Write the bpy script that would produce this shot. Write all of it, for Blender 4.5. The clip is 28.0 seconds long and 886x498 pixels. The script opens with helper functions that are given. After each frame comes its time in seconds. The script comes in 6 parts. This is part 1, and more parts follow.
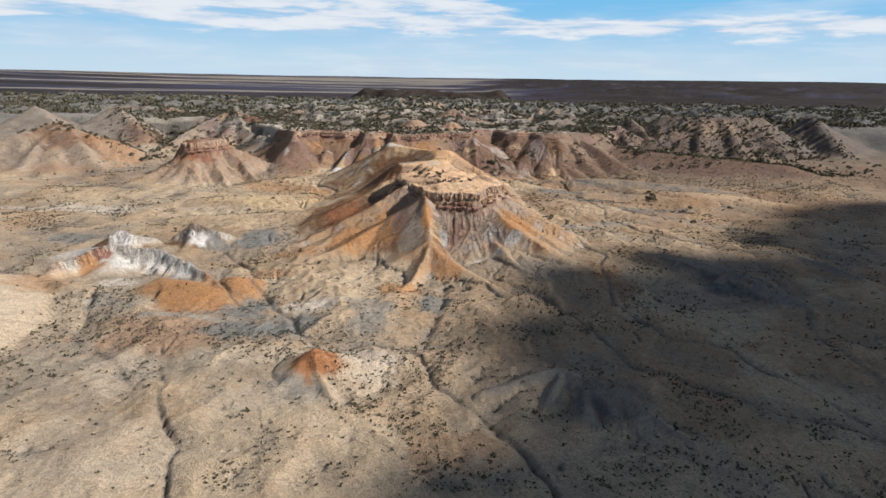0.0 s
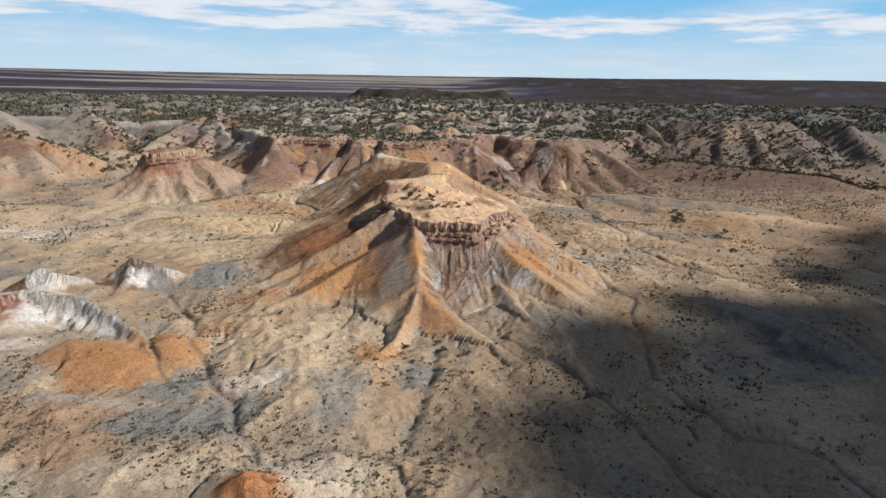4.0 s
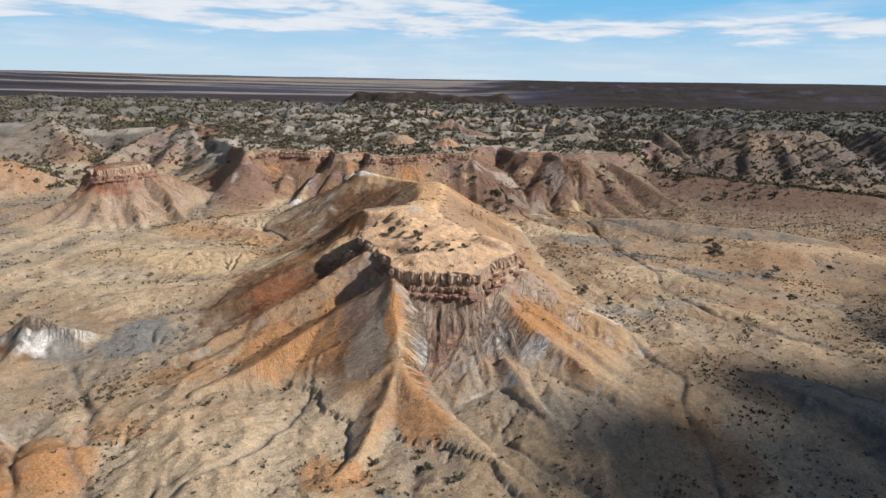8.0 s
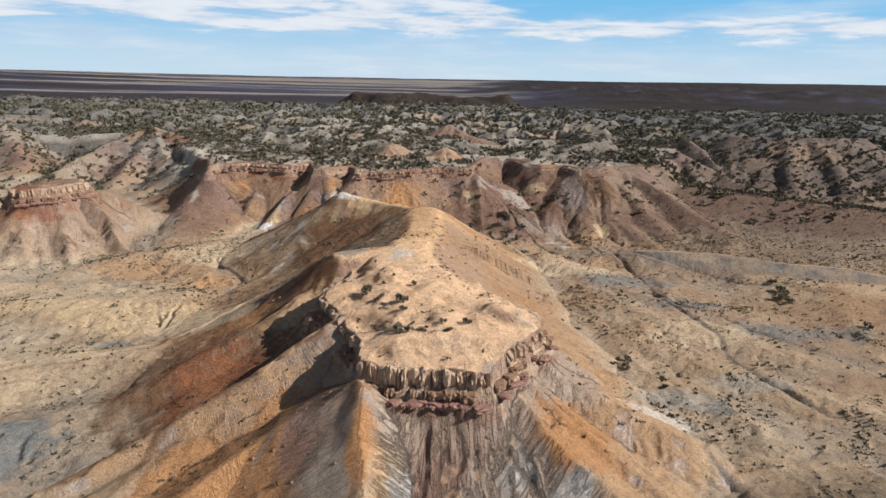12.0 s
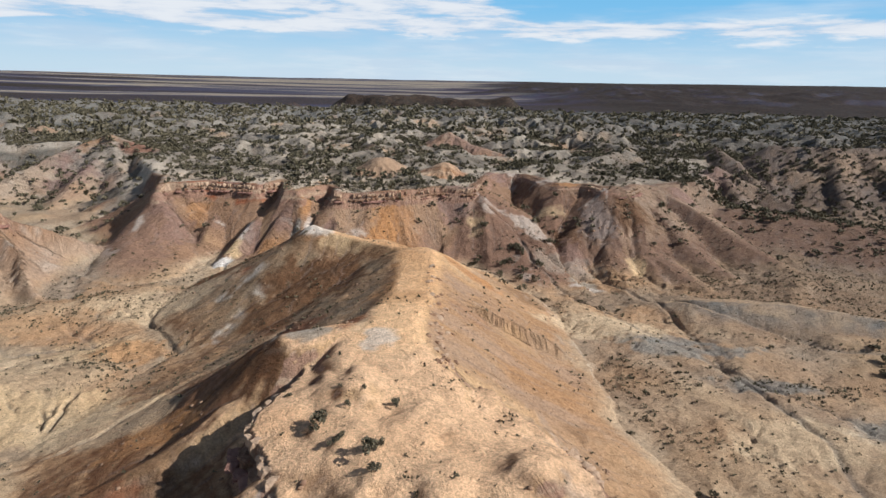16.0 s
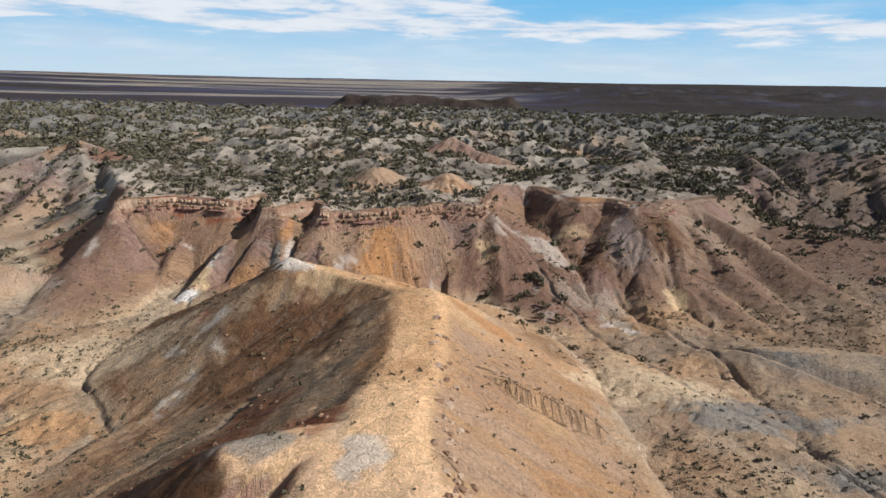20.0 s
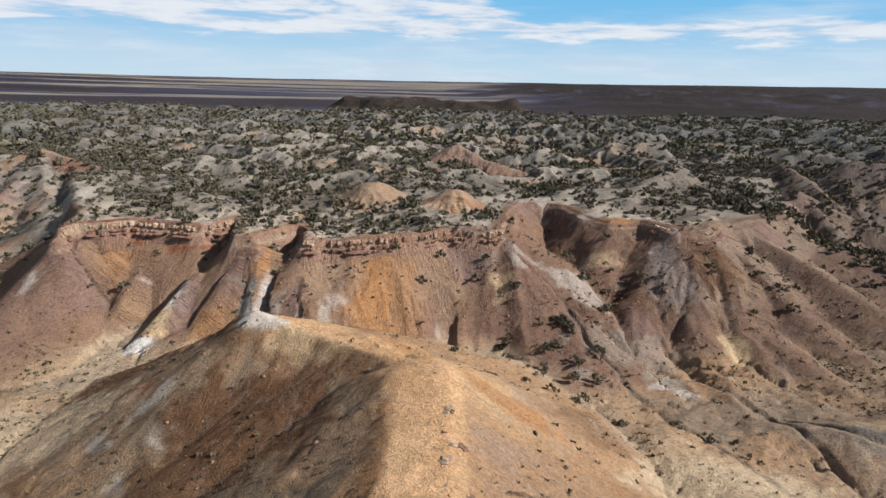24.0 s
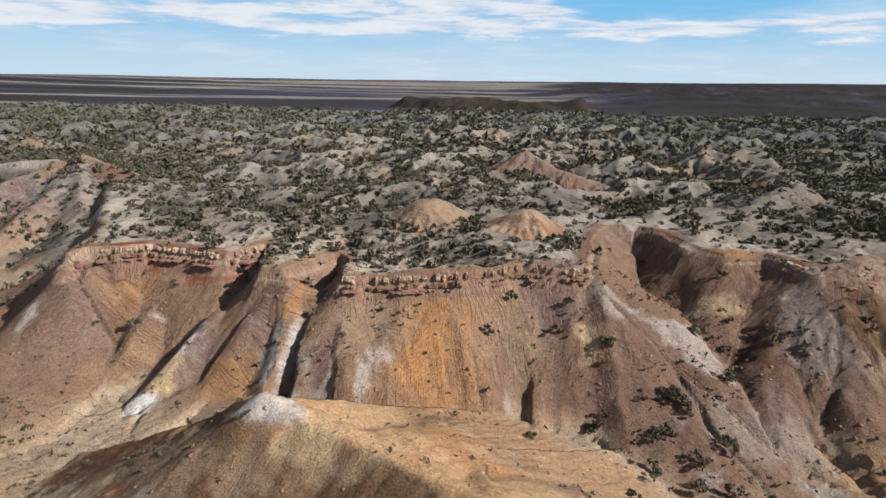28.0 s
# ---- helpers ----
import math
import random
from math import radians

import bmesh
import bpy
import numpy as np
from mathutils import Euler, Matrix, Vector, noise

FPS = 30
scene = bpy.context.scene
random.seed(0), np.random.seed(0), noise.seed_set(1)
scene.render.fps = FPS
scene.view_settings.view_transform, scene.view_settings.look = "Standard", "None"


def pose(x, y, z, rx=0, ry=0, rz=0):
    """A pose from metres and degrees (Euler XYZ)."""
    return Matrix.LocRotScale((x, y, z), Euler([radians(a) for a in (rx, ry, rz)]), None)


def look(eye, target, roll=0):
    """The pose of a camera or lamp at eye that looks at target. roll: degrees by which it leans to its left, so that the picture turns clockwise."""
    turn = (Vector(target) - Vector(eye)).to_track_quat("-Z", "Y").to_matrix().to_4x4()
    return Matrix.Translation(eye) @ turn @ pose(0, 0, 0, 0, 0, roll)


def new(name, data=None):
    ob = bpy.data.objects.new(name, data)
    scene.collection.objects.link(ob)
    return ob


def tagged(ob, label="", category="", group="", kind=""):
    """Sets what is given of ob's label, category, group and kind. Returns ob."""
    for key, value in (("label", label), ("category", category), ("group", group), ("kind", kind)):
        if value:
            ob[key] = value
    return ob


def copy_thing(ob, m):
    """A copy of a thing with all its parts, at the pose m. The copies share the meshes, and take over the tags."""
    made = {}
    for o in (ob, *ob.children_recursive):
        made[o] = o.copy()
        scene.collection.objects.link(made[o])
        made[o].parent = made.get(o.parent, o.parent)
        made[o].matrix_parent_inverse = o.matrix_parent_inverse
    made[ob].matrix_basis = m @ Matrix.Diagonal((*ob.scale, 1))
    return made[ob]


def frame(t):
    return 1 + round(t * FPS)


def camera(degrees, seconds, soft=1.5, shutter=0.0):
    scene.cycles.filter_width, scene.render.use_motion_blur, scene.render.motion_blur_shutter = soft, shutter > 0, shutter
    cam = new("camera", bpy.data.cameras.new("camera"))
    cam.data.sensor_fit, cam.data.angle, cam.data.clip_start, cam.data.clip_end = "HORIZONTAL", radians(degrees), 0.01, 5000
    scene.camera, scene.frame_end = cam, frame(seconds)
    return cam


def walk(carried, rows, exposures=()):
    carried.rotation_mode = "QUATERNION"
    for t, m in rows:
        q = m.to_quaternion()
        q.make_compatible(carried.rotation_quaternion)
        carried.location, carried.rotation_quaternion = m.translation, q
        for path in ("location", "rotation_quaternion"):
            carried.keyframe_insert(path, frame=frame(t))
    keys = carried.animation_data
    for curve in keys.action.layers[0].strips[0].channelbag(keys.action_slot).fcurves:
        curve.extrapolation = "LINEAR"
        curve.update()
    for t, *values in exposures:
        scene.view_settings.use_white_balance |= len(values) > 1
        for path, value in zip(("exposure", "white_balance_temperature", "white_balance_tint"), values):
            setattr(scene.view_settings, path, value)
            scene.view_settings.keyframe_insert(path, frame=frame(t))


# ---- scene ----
cam = camera(73.8, 28.0)
PATH = [
    (0, pose(-3.16, -56.96, 58.14, 73.70, -1.00, 0.10)),
    (3.5, pose(-1.12, -22.60, 59.28, 73.50, -1.00, 0.20)),
    (5.5, pose(0.00, -1.99, 59.97, 73.80, -1.00, 0.30)),
    (6.5, pose(0.60, 8.62, 59.92, 73.80, -1.00, 0.30)),
    (7.5, pose(1.40, 18.82, 60.06, 73.80, -1.10, 0.30)),
    (8.5, pose(1.80, 29.02, 60.20, 73.80, -1.10, 0.30)),
    (9.5, pose(1.80, 39.82, 60.35, 73.80, -1.10, 0.30)),
    (10.5, pose(1.80, 50.62, 60.51, 73.80, -1.10, 0.35)),
    (11.5, pose(2.40, 62.23, 60.50, 73.75, -1.10, 0.40)),
    (12.5, pose(2.80, 73.63, 60.67, 73.80, -1.20, 0.40)),
    (14.5, pose(2.80, 96.24, 60.62, 73.80, -1.20, 0.30)),
    (15.5, pose(2.60, 107.05, 60.58, 73.90, -1.20, 0.30)),
    (16.5, pose(2.40, 115.05, 60.65, 73.90, -1.20, 0.30)),
    (18.5, pose(1.80, 129.46, 60.53, 73.90, -1.20, 0.30)),
    (20.5, pose(0.80, 143.88, 60.40, 73.90, -1.20, 0.30)),
    (21.5, pose(0.40, 151.08, 60.44, 74.00, -1.20, 0.30)),
    (23.5, pose(-0.60, 165.28, 60.51, 74.00, -1.20, 0.30)),
    (25, pose(-1.40, 175.90, 60.27, 74.00, -1.20, 0.30)),
    (25.5, pose(-1.60, 179.50, 60.18, 73.90, -1.20, 0.80)),
    (26, pose(-2.00, 183.10, 60.30, 73.90, -1.10, 1.40)),
    (26.5, pose(-2.20, 186.71, 60.22, 74.00, -1.10, 2.10)),
    (27, pose(-2.60, 190.31, 60.14, 73.90, -1.00, 3.20)),
    (27.5, pose(-3.20, 194.12, 60.07, 73.90, -0.90, 4.60)),
    (28, pose(-3.80, 197.72, 59.99, 73.90, -0.80, 6.00)),
]
walk(cam, PATH)

# ---------------------------------------------------------------- light
SUN_AZIMUTH, SUN_HEIGHT = radians(103), radians(35)
sun = new("sun", bpy.data.lights.new("sun", "SUN"))
sun.data.energy, sun.data.angle, sun.data.color = 5.0, radians(0.6), (1.0, 0.96, 0.905)
sun.matrix_world = look((math.sin(SUN_AZIMUTH) * math.cos(SUN_HEIGHT) * 900, math.cos(SUN_AZIMUTH) * math.cos(SUN_HEIGHT) * 900,
                         math.sin(SUN_HEIGHT) * 900), (0, 0, 0))

world = bpy.data.worlds.new("sky")
scene.world = world
world.use_nodes = True


def node(tree, kind, x=None, **values):
    n = tree.nodes.new(kind)
    for key, value in values.items():
        n.inputs[key.replace("_", " ")].default_value = value
    return n


def math_node(tree, op, a, b=None, clamp=False):
    n = tree.nodes.new("ShaderNodeMath")
    n.operation, n.use_clamp = op, clamp
    for slot, v in zip(n.inputs, (a, b)):
        if v is None:
            continue
        if isinstance(v, (int, float)):
            slot.default_value = v
        else:
            tree.links.new(v, slot)
    return n.outputs[0]


def map_range(tree, value, lo, hi, out_lo=0.0, out_hi=1.0):
    n = tree.nodes.new("ShaderNodeMapRange")
    n.interpolation_type = "SMOOTHSTEP"
    tree.links.new(value, n.inputs[0])
    for k, v in zip((1, 2, 3, 4), (lo, hi, out_lo, out_hi)):
        n.inputs[k].default_value = v
    return n.outputs[0]


def mix_color(tree, factor, a, b, blend="MIX"):
    n = tree.nodes.new("ShaderNodeMix")
    n.data_type, n.blend_type = "RGBA", blend
    for slot, v in ((n.inputs[0], factor), (n.inputs[6], a), (n.inputs[7], b)):
        if isinstance(v, (int, float)):
            slot.default_value = v
        elif isinstance(v, tuple):
            slot.default_value = (*v, 1)
        else:
            tree.links.new(v, slot)
    return n.outputs[2]


def build_sky():
    tree = world.node_tree
    tree.nodes.clear()
    sky = tree.nodes.new("ShaderNodeTexSky")
    sky.sky_type, sky.sun_disc = "NISHITA", False
    sky.sun_elevation, sky.sun_rotation = SUN_HEIGHT, SUN_AZIMUTH
    sky.altitude, sky.air_density, sky.dust_density, sky.ozone_density = 100, 1.0, 0.6, 1.5
    where = tree.nodes.new("ShaderNodeTexCoord")
    split = tree.nodes.new("ShaderNodeSeparateXYZ")
    tree.links.new(where.outputs["Generated"], split.inputs[0])
    z = split.outputs[2]
    # pale air over the horizon, blue above it
    low = mix_color(tree, map_range(tree, z, 0.0, 0.12), (12.0, 15.6, 18.4), (4.3, 11.4, 18.4))
    base = mix_color(tree, map_range(tree, z, 0.11, 0.24, 1.0, 0.0), sky.outputs[0], low)
    flat = tree.nodes.new("ShaderNodeMapping")
    flat.inputs["Location"].default_value, flat.inputs["Scale"].default_value = (1.9, 0.4, 0.3), (3.4, 3.4, 26.0)
    tree.links.new(where.outputs["Generated"], flat.inputs[0])
    puffs = node(tree, "ShaderNodeTexNoise", Scale=2.2, Detail=9.0, Roughness=0.62, Distortion=0.25)
    wisps = node(tree, "ShaderNodeTexNoise", Scale=0.9, Detail=4.0, Roughness=0.6)
    for n in (puffs, wisps):
        tree.links.new(flat.outputs[0], n.inputs["Vector"])
    x = split.outputs[0]
    # a long bank of cloud: deep in the west, a thin strip in the east
    ragged = math_node(tree, "MULTIPLY", math_node(tree, "SUBTRACT", puffs.outputs[0], 0.5), 0.075)
    high = math_node(tree, "ADD", z, ragged)
    under = map_range(tree, high, 0.058, 0.074, 0.0, 1.0)
    crown = math_node(tree, "ADD", map_range(tree, x, -0.05, 0.16, 0.16, 0.092), math_node(tree, "MULTIPLY", ragged, 0.6))
    over = map_range(tree, math_node(tree, "SUBTRACT", crown, z), -0.004, 0.012, 0.0, 1.0)
    cover = math_node(tree, "MULTIPLY", math_node(tree, "MULTIPLY", under, over), map_range(tree, puffs.outputs[0], 0.36, 0.54, 0.25, 0.95))
    veil = math_node(tree, "MULTIPLY", map_range(tree, wisps.outputs[0], 0.42, 0.66, 0.0, 0.4), map_range(tree, z, 0.25, 0.5, 1.0, 0.3))
    cover = math_node(tree, "MAXIMUM", cover, veil)
    full = mix_color(tree, cover, base, mix_color(tree, map_range(tree, puffs.outputs[0], 0.40, 0.62), (13.2, 15.0, 17.8), (17.6, 18.4, 19.6)))
    back = tree.nodes.new("ShaderNodeBackground")
    tree.links.new(full, back.inputs[0])
    back.inputs[1].default_value = 0.046
    out = tree.nodes.new("ShaderNodeOutputWorld")
    tree.links.new(back.outputs[0], out.inputs[0])


build_sky()
scene.view_settings.exposure = 0.0



def build_cloud():
    """A low cumulus to the east, beyond the view: the flat south-east of the butte lies in its shade."""
    mat = bpy.data.materials.new("white cloud")
    mat.use_nodes = True
    tree = mat.node_tree
    tree.nodes["Principled BSDF"].inputs["Roughness"].default_value = 1.0
    mist = node(tree, "ShaderNodeTexNoise", Scale=0.02, Detail=5.0)
    tree.links.new(mix_color(tree, mist.outputs[0], (0.72, 0.73, 0.76), (0.86, 0.86, 0.86)), tree.nodes["Principled BSDF"].inputs["Base Color"])
    rng = random.Random(77)
    bm = bmesh.new()
    base = 900.0
    dx, dy = base / math.tan(SUN_HEIGHT) * math.sin(SUN_AZIMUTH), base / math.tan(SUN_HEIGHT) * math.cos(SUN_AZIMUTH)
    for x in range(20, 430, 22):
        edge = min(128, 18 + 2.4 * (x - 14)) + 0.12 * x + min(80, max(0, x - 105))
        for y in range(-130, int(edge), 22):
            r = min(rng.uniform(15, 26), 8 + 0.6 * (edge - y))
            at = Matrix.Translation((x + dx + rng.uniform(-9, 9), y + dy - r * 0.4 + rng.uniform(-9, 9), base + rng.uniform(0, 14)))
            bmesh.ops.create_icosphere(bm, subdivisions=2, radius=r, matrix=at @ Matrix.Diagonal((1.15, 1.0, rng.uniform(0.5, 0.8), 1)))
    for v in bm.verts:
        v.co += noise.noise_vector(v.co * 0.06) * 5 + noise.noise_vector(v.co * 0.17) * 2
        if v.co.z < base - 6:
            v.co.z = base - 6 + 0.2 * (v.co.z - base + 6)
    mesh = bpy.data.meshes.new("cloud")
    bm.to_mesh(mesh)
    bm.free()
    mesh.polygons.foreach_set("use_smooth", [True] * len(mesh.polygons))
    mesh.materials.append(mat)
    tagged(new("cloud", mesh), "low white cumulus cloud over the plain", "cloud", kind="structure")


build_cloud()

# ---------------------------------------------------------------- the lie of the land
# Plan numbers are heights over a plane that rises 1.9 degrees to the north: lift() sets them upright.
LEAN = math.tan(radians(1.9))


def lift(p):
    x, y, z = p
    return x, y - LEAN * z, z + LEAN * y


def lattice(seed):
    return np.random.RandomState(seed).rand(256, 256).astype(np.float32)


def value_noise(x, y, seed):
    table = lattice(seed)
    xi, yi = np.floor(x).astype(np.int64), np.floor(y).astype(np.int64)
    fx, fy = (x - xi).astype(np.float32), (y - yi).astype(np.float32)
    fx, fy = fx * fx * fx * (fx * (fx * 6 - 15) + 10), fy * fy * fy * (fy * (fy * 6 - 15) + 10)
    x0, x1, y0, y1 = xi & 255, (xi + 1) & 255, yi & 255, (yi + 1) & 255
    low = table[x0, y0] * (1 - fx) + table[x1, y0] * fx
    high = table[x0, y1] * (1 - fx) + table[x1, y1] * fx
    return (low * (1 - fy) + high * fy) * 2 - 1


def fbm(x, y, size, octaves=4, seed=0, gain=0.5, ridged=False):
    total, amp, norm = 0.0, 1.0, 0.0
    for k in range(octaves):
        a = 0.6 + k * 1.1
        u = (x * math.cos(a) - y * math.sin(a)) / size + 17.3 * k
        v = (x * math.sin(a) + y * math.cos(a)) / size - 9.1 * k
        n = value_noise(u, v, seed * 31 + k)
        total = total + amp * ((1 - 2 * np.abs(n)) if ridged else n)
        norm += amp
        amp, size = amp * gain, size * 0.5
    return total / norm


def smooth(lo, hi, v):
    t = np.clip((v - lo) / (hi - lo), 0, 1)
    return t * t * (3 - 2 * t)


def to_line(X, Y, points):
    """Distance to a line of points, and the height on the line at the nearest place."""
    best, level, along, gone = np.full(X.shape, 1e9), np.zeros(X.shape), np.zeros(X.shape), 0.0
    for (ax, ay, az), (bx, by, bz) in zip(points, points[1:]):
        dx, dy = bx - ax, by - ay
        t = np.clip(((X - ax) * dx + (Y - ay) * dy) / (dx * dx + dy * dy), 0, 1)
        d = np.hypot(X - ax - t * dx, Y - ay - t * dy)
        near = d < best
        best = np.where(near, d, best)
        level = np.where(near, az + t * (bz - az), level)
        side = np.sign((X - ax) * dy - (Y - ay) * dx)
        along = np.where(near, gone + t * math.hypot(dx, dy) + 200 * side, along)
        gone += math.hypot(dx, dy)
    return best, level, along


def to_area(X, Y, points):
    """Signed distance to an outline: negative inside."""
    best, inside, along, gone = np.full(X.shape, 1e9), np.zeros(X.shape, bool), np.zeros(X.shape), 0.0
    for (ax, ay), (bx, by) in zip(points, points[1:] + points[:1]):
        dx, dy = bx - ax, by - ay
        t = np.clip(((X - ax) * dx + (Y - ay) * dy) / (dx * dx + dy * dy), 0, 1)
        d = np.hypot(X - ax - t * dx, Y - ay - t * dy)
        near = d < best
        best = np.where(near, d, best)
        way = (X - ax - t * dx) * dx + (Y - ay - t * dy) * dy
        along = np.where(near, gone + t * math.hypot(dx, dy) + way / math.hypot(dx, dy) / (1 + 0.15 * d), along)
        gone += math.hypot(dx, dy)
        crosses = (ay > Y) != (by > Y)
        inside ^= crosses & (X < dx * (Y - ay) / (dy if dy else 1e-9) + ax)
    return np.where(inside, -best, best), along


def flutes(along, d, gap):
    """Narrow rills that run straight down a slope."""
    a = value_noise(along / gap, d / 14, 91)
    b = value_noise(along / (gap * 0.45), d / 6, 92)
    return -np.abs(a) - 0.45 * np.abs(b)


def ribs(along, d, gap):
    """Broad spurs and hollows along a slope."""
    return 1 + 0.42 * value_noise(along / gap, d / 50, 93) + 0.12 * value_noise(along / (gap * 0.4), d / 30, 94)


def rim_distance(X, Y, outline, top, edge):
    """Signed distance to the uneven edge of a flat top, and the way along it."""
    pts = [lift((x, y, top))[:2] for x, y in outline]
    u = X + edge * (fbm(X, Y, 6, 3, 11) + 1.3 * fbm(X, Y, 14, 2, 15))
    v = Y + edge * (fbm(X, Y, 5, 3, 12) + 1.3 * fbm(X, Y, 13, 2, 16))
    return to_area(u, v, pts)


def plain(X, Y):
    """The low ground, and beyond it the far plain."""
    u, v = X + 9 * fbm(X, Y, 40, 2, 1), Y + 9 * fbm(X, Y, 38, 2, 2)
    near = -6.2 + LEAN * np.clip(Y, -200, 330)
    z = near + 2.0 * fbm(u, v, 46, 3, 3, 0.5, True) + 0.9 * fbm(X, Y, 70, 2, 6) + 0.8 * fbm(u, v, 15, 4, 4, 0.55, True)
    spine, *_ = to_line(X, Y, [(3, 152, 0), (-2, 200, 0), (-12, 250, 0)])
    z = z + 3.4 * np.exp(-((np.maximum(spine - 8, 0) / 34) ** 1.4))
    far = smooth(420, 1000, np.hypot(X, Y - 100))
    return z * (1 - far) + (5 + 3 * fbm(X, Y, 300, 3, 5)) * far


class Land:
    """Heights over a plan, with the form that each place belongs to."""

    def __init__(self, X, Y):
        self.X, self.Y = X, Y
        self.Z = plain(X, Y)
        self.base = self.Z.copy()
        self.owner = np.zeros(X.shape, np.int16)
        self.rill = np.full(X.shape, 1.1)
        self.cap = np.zeros(X.shape, bool)
        self.wash = np.zeros(X.shape)
        self.along = X * 0.7 + Y * 0.2
        self.wx = X + 1.3 * fbm(X, Y, 9, 3, 7)
        self.wy = Y + 1.3 * fbm(X, Y, 9, 3, 8)

    def raise_to(self, h, owner, blend=0.8, rill=0.4, part=(slice(None), slice(None)), along=None):
        """Joins a form to what stands there, with a soft seam."""
        z, k = self.Z[part], blend
        lifted = (h > z + 0.1) & (h > self.base[part] + 0.5)
        d = np.clip(0.5 + 0.5 * (h - z) / k, 0, 1)
        self.Z[part] = z * (1 - d) + h * d + k * d * (1 - d) * 0.5
        self.owner[part] = np.where(lifted, owner, self.owner[part])
        self.rill[part] = self.rill[part] * (1 - d) + rill * d
        if along is not None:
            self.along[part] = np.where(d > 0.5, along, self.along[part])

    def ridge(self, points, owner, slope=0.75, width=0.3, round_=1.0, power=1.5, rill=0.4, flute=0.22, left=None):
        """A crest through the points, with sides that start at the slope (another one on the left hand, if given) and flatten out towards the foot."""
        pts = [lift(p) for p in points]
        x0, x1, y0, y1 = min(p[0] for p in pts), max(p[0] for p in pts), min(p[1] for p in pts), max(p[1] for p in pts)
        ri = np.nonzero((self.Y[:, 0] > y0 - 75) & (self.Y[:, 0] < y1 + 75))[0]
        ci = np.nonzero((self.X[0] > x0 - 75) & (self.X[0] < x1 + 75))[0]
        if not len(ri) or not len(ci):
            return
        part = (slice(ri[0], ri[-1] + 1), slice(ci[0], ci[-1] + 1))
        d, zc, along = to_line(self.wx[part], self.wy[part], pts)
        far = d
        d = np.sqrt(np.maximum(d - width, 0) ** 2 + round_**2) - round_
        drop = np.maximum(zc - self.base[part], 0.3)
        if left is not None:
            slope = np.where(along < 0, left, slope)
            flute = np.where(along < 0, min(flute, 0.2), flute)
        h = zc - drop * (1 - np.clip(1 - d * slope / (power * drop), 0, 1) ** power) - 0.02
        h = h + flute * flutes(along, far, 2.2) * smooth(0.4, 3.0, far) * smooth(1.0, 4.0, h - self.base[part])
        self.raise_to(h, owner, 0.8, rill, part, along + 37 * points[0][0])

    def mesa(self, outline, top, owner, cliff=2.5, slope=0.8, dome=0.6, edge=1.0, power=1.5, rill=0.5, flute=0.5, gap=1.9, lumps=0.5, rib=1.0, fan=None):
        """A flat top with a rocky rim in two ledges over a slope."""
        d, along = rim_distance(self.X, self.Y, outline, top, edge)
        if fan is not None:
            along = 27 * np.arctan2(self.X - fan[0], fan[1] - self.Y)
        zt = top + LEAN * self.Y + dome * smooth(-1, 10, -d) + lumps * fbm(self.X, self.Y, 9, 3, 13, 0.5)
        jut = 0.3 * fbm(self.X, self.Y, 2.5, 2, 14)
        ledge = 0.55 * smooth(-0.1, 0.35, d + jut) + 0.25 * smooth(1.0, 1.35, d + jut) + 0.2 * smooth(2.0, 2.4, d + jut)
        drop = np.maximum(zt - cliff - self.base, 0.3)
        h = zt - cliff * ledge - drop * (1 - np.clip(1 - np.maximum(d - 2.3, 0) * (1 + rib * (ribs(along, d, 7) - 1)) * slope / (power * drop), 0, 1) ** power)
        h = h + flute * flutes(along, d, gap) * smooth(2.0, 4.0, d) * smooth(1.0, 5.0, h - self.base)
        self.raise_to(h, owner, 0.4, rill, along=along)
        self.cap |= (d < 2.6) & (self.owner == owner)

    def dome(self, x, y, z, radius, owner, sharp=1.6, rill=0.4, flat=1.0):
        x, y, z = lift((x, y, z))
        d = np.hypot(self.wx - x, (self.wy - y) / flat) / radius
        self.raise_to(self.Z - 1 + (z + 1 - self.Z) * np.exp(-(d**sharp)), owner, 0.6, rill)

    def channel(self, points, width, depth):
        d, *_ = to_line(self.X + 3.0 * fbm(self.X, self.Y, 16, 3, 21), self.Y + 3.0 * fbm(self.X, self.Y, 13, 3, 22), [(x, y, 0) for x, y in points])
        self.wash = np.maximum(self.wash, np.exp(-((d / width / 0.9) ** 2)) * np.clip(0.8 + 1.2 * fbm(self.X, self.Y, 7, 2, 24), 0.2, 1))
        self.Z -= 0.6 * depth * np.exp(-((d / width / 0.6) ** 2)) * (0.85 + 0.9 * fbm(self.X, self.Y, 8, 2, 23)) + 0.3 * depth * np.exp(-((d / width / 5) ** 2))


BUTTE, LEFT_BUTTE, RED_HILL, WHITE_HILL, WHITE_PEAKS, SCARP, RIGHT_HILL, GREY_HILL, FAR_LEFT, FAR_RIGHT, UPLAND, ORANGE_HILL, GREY_BANK, SCARP_WEST, PINK_MOUND, ORANGE_MOUND, RED_RIDGE, RED_SPUR, RED_KNOLL = range(1, 20)


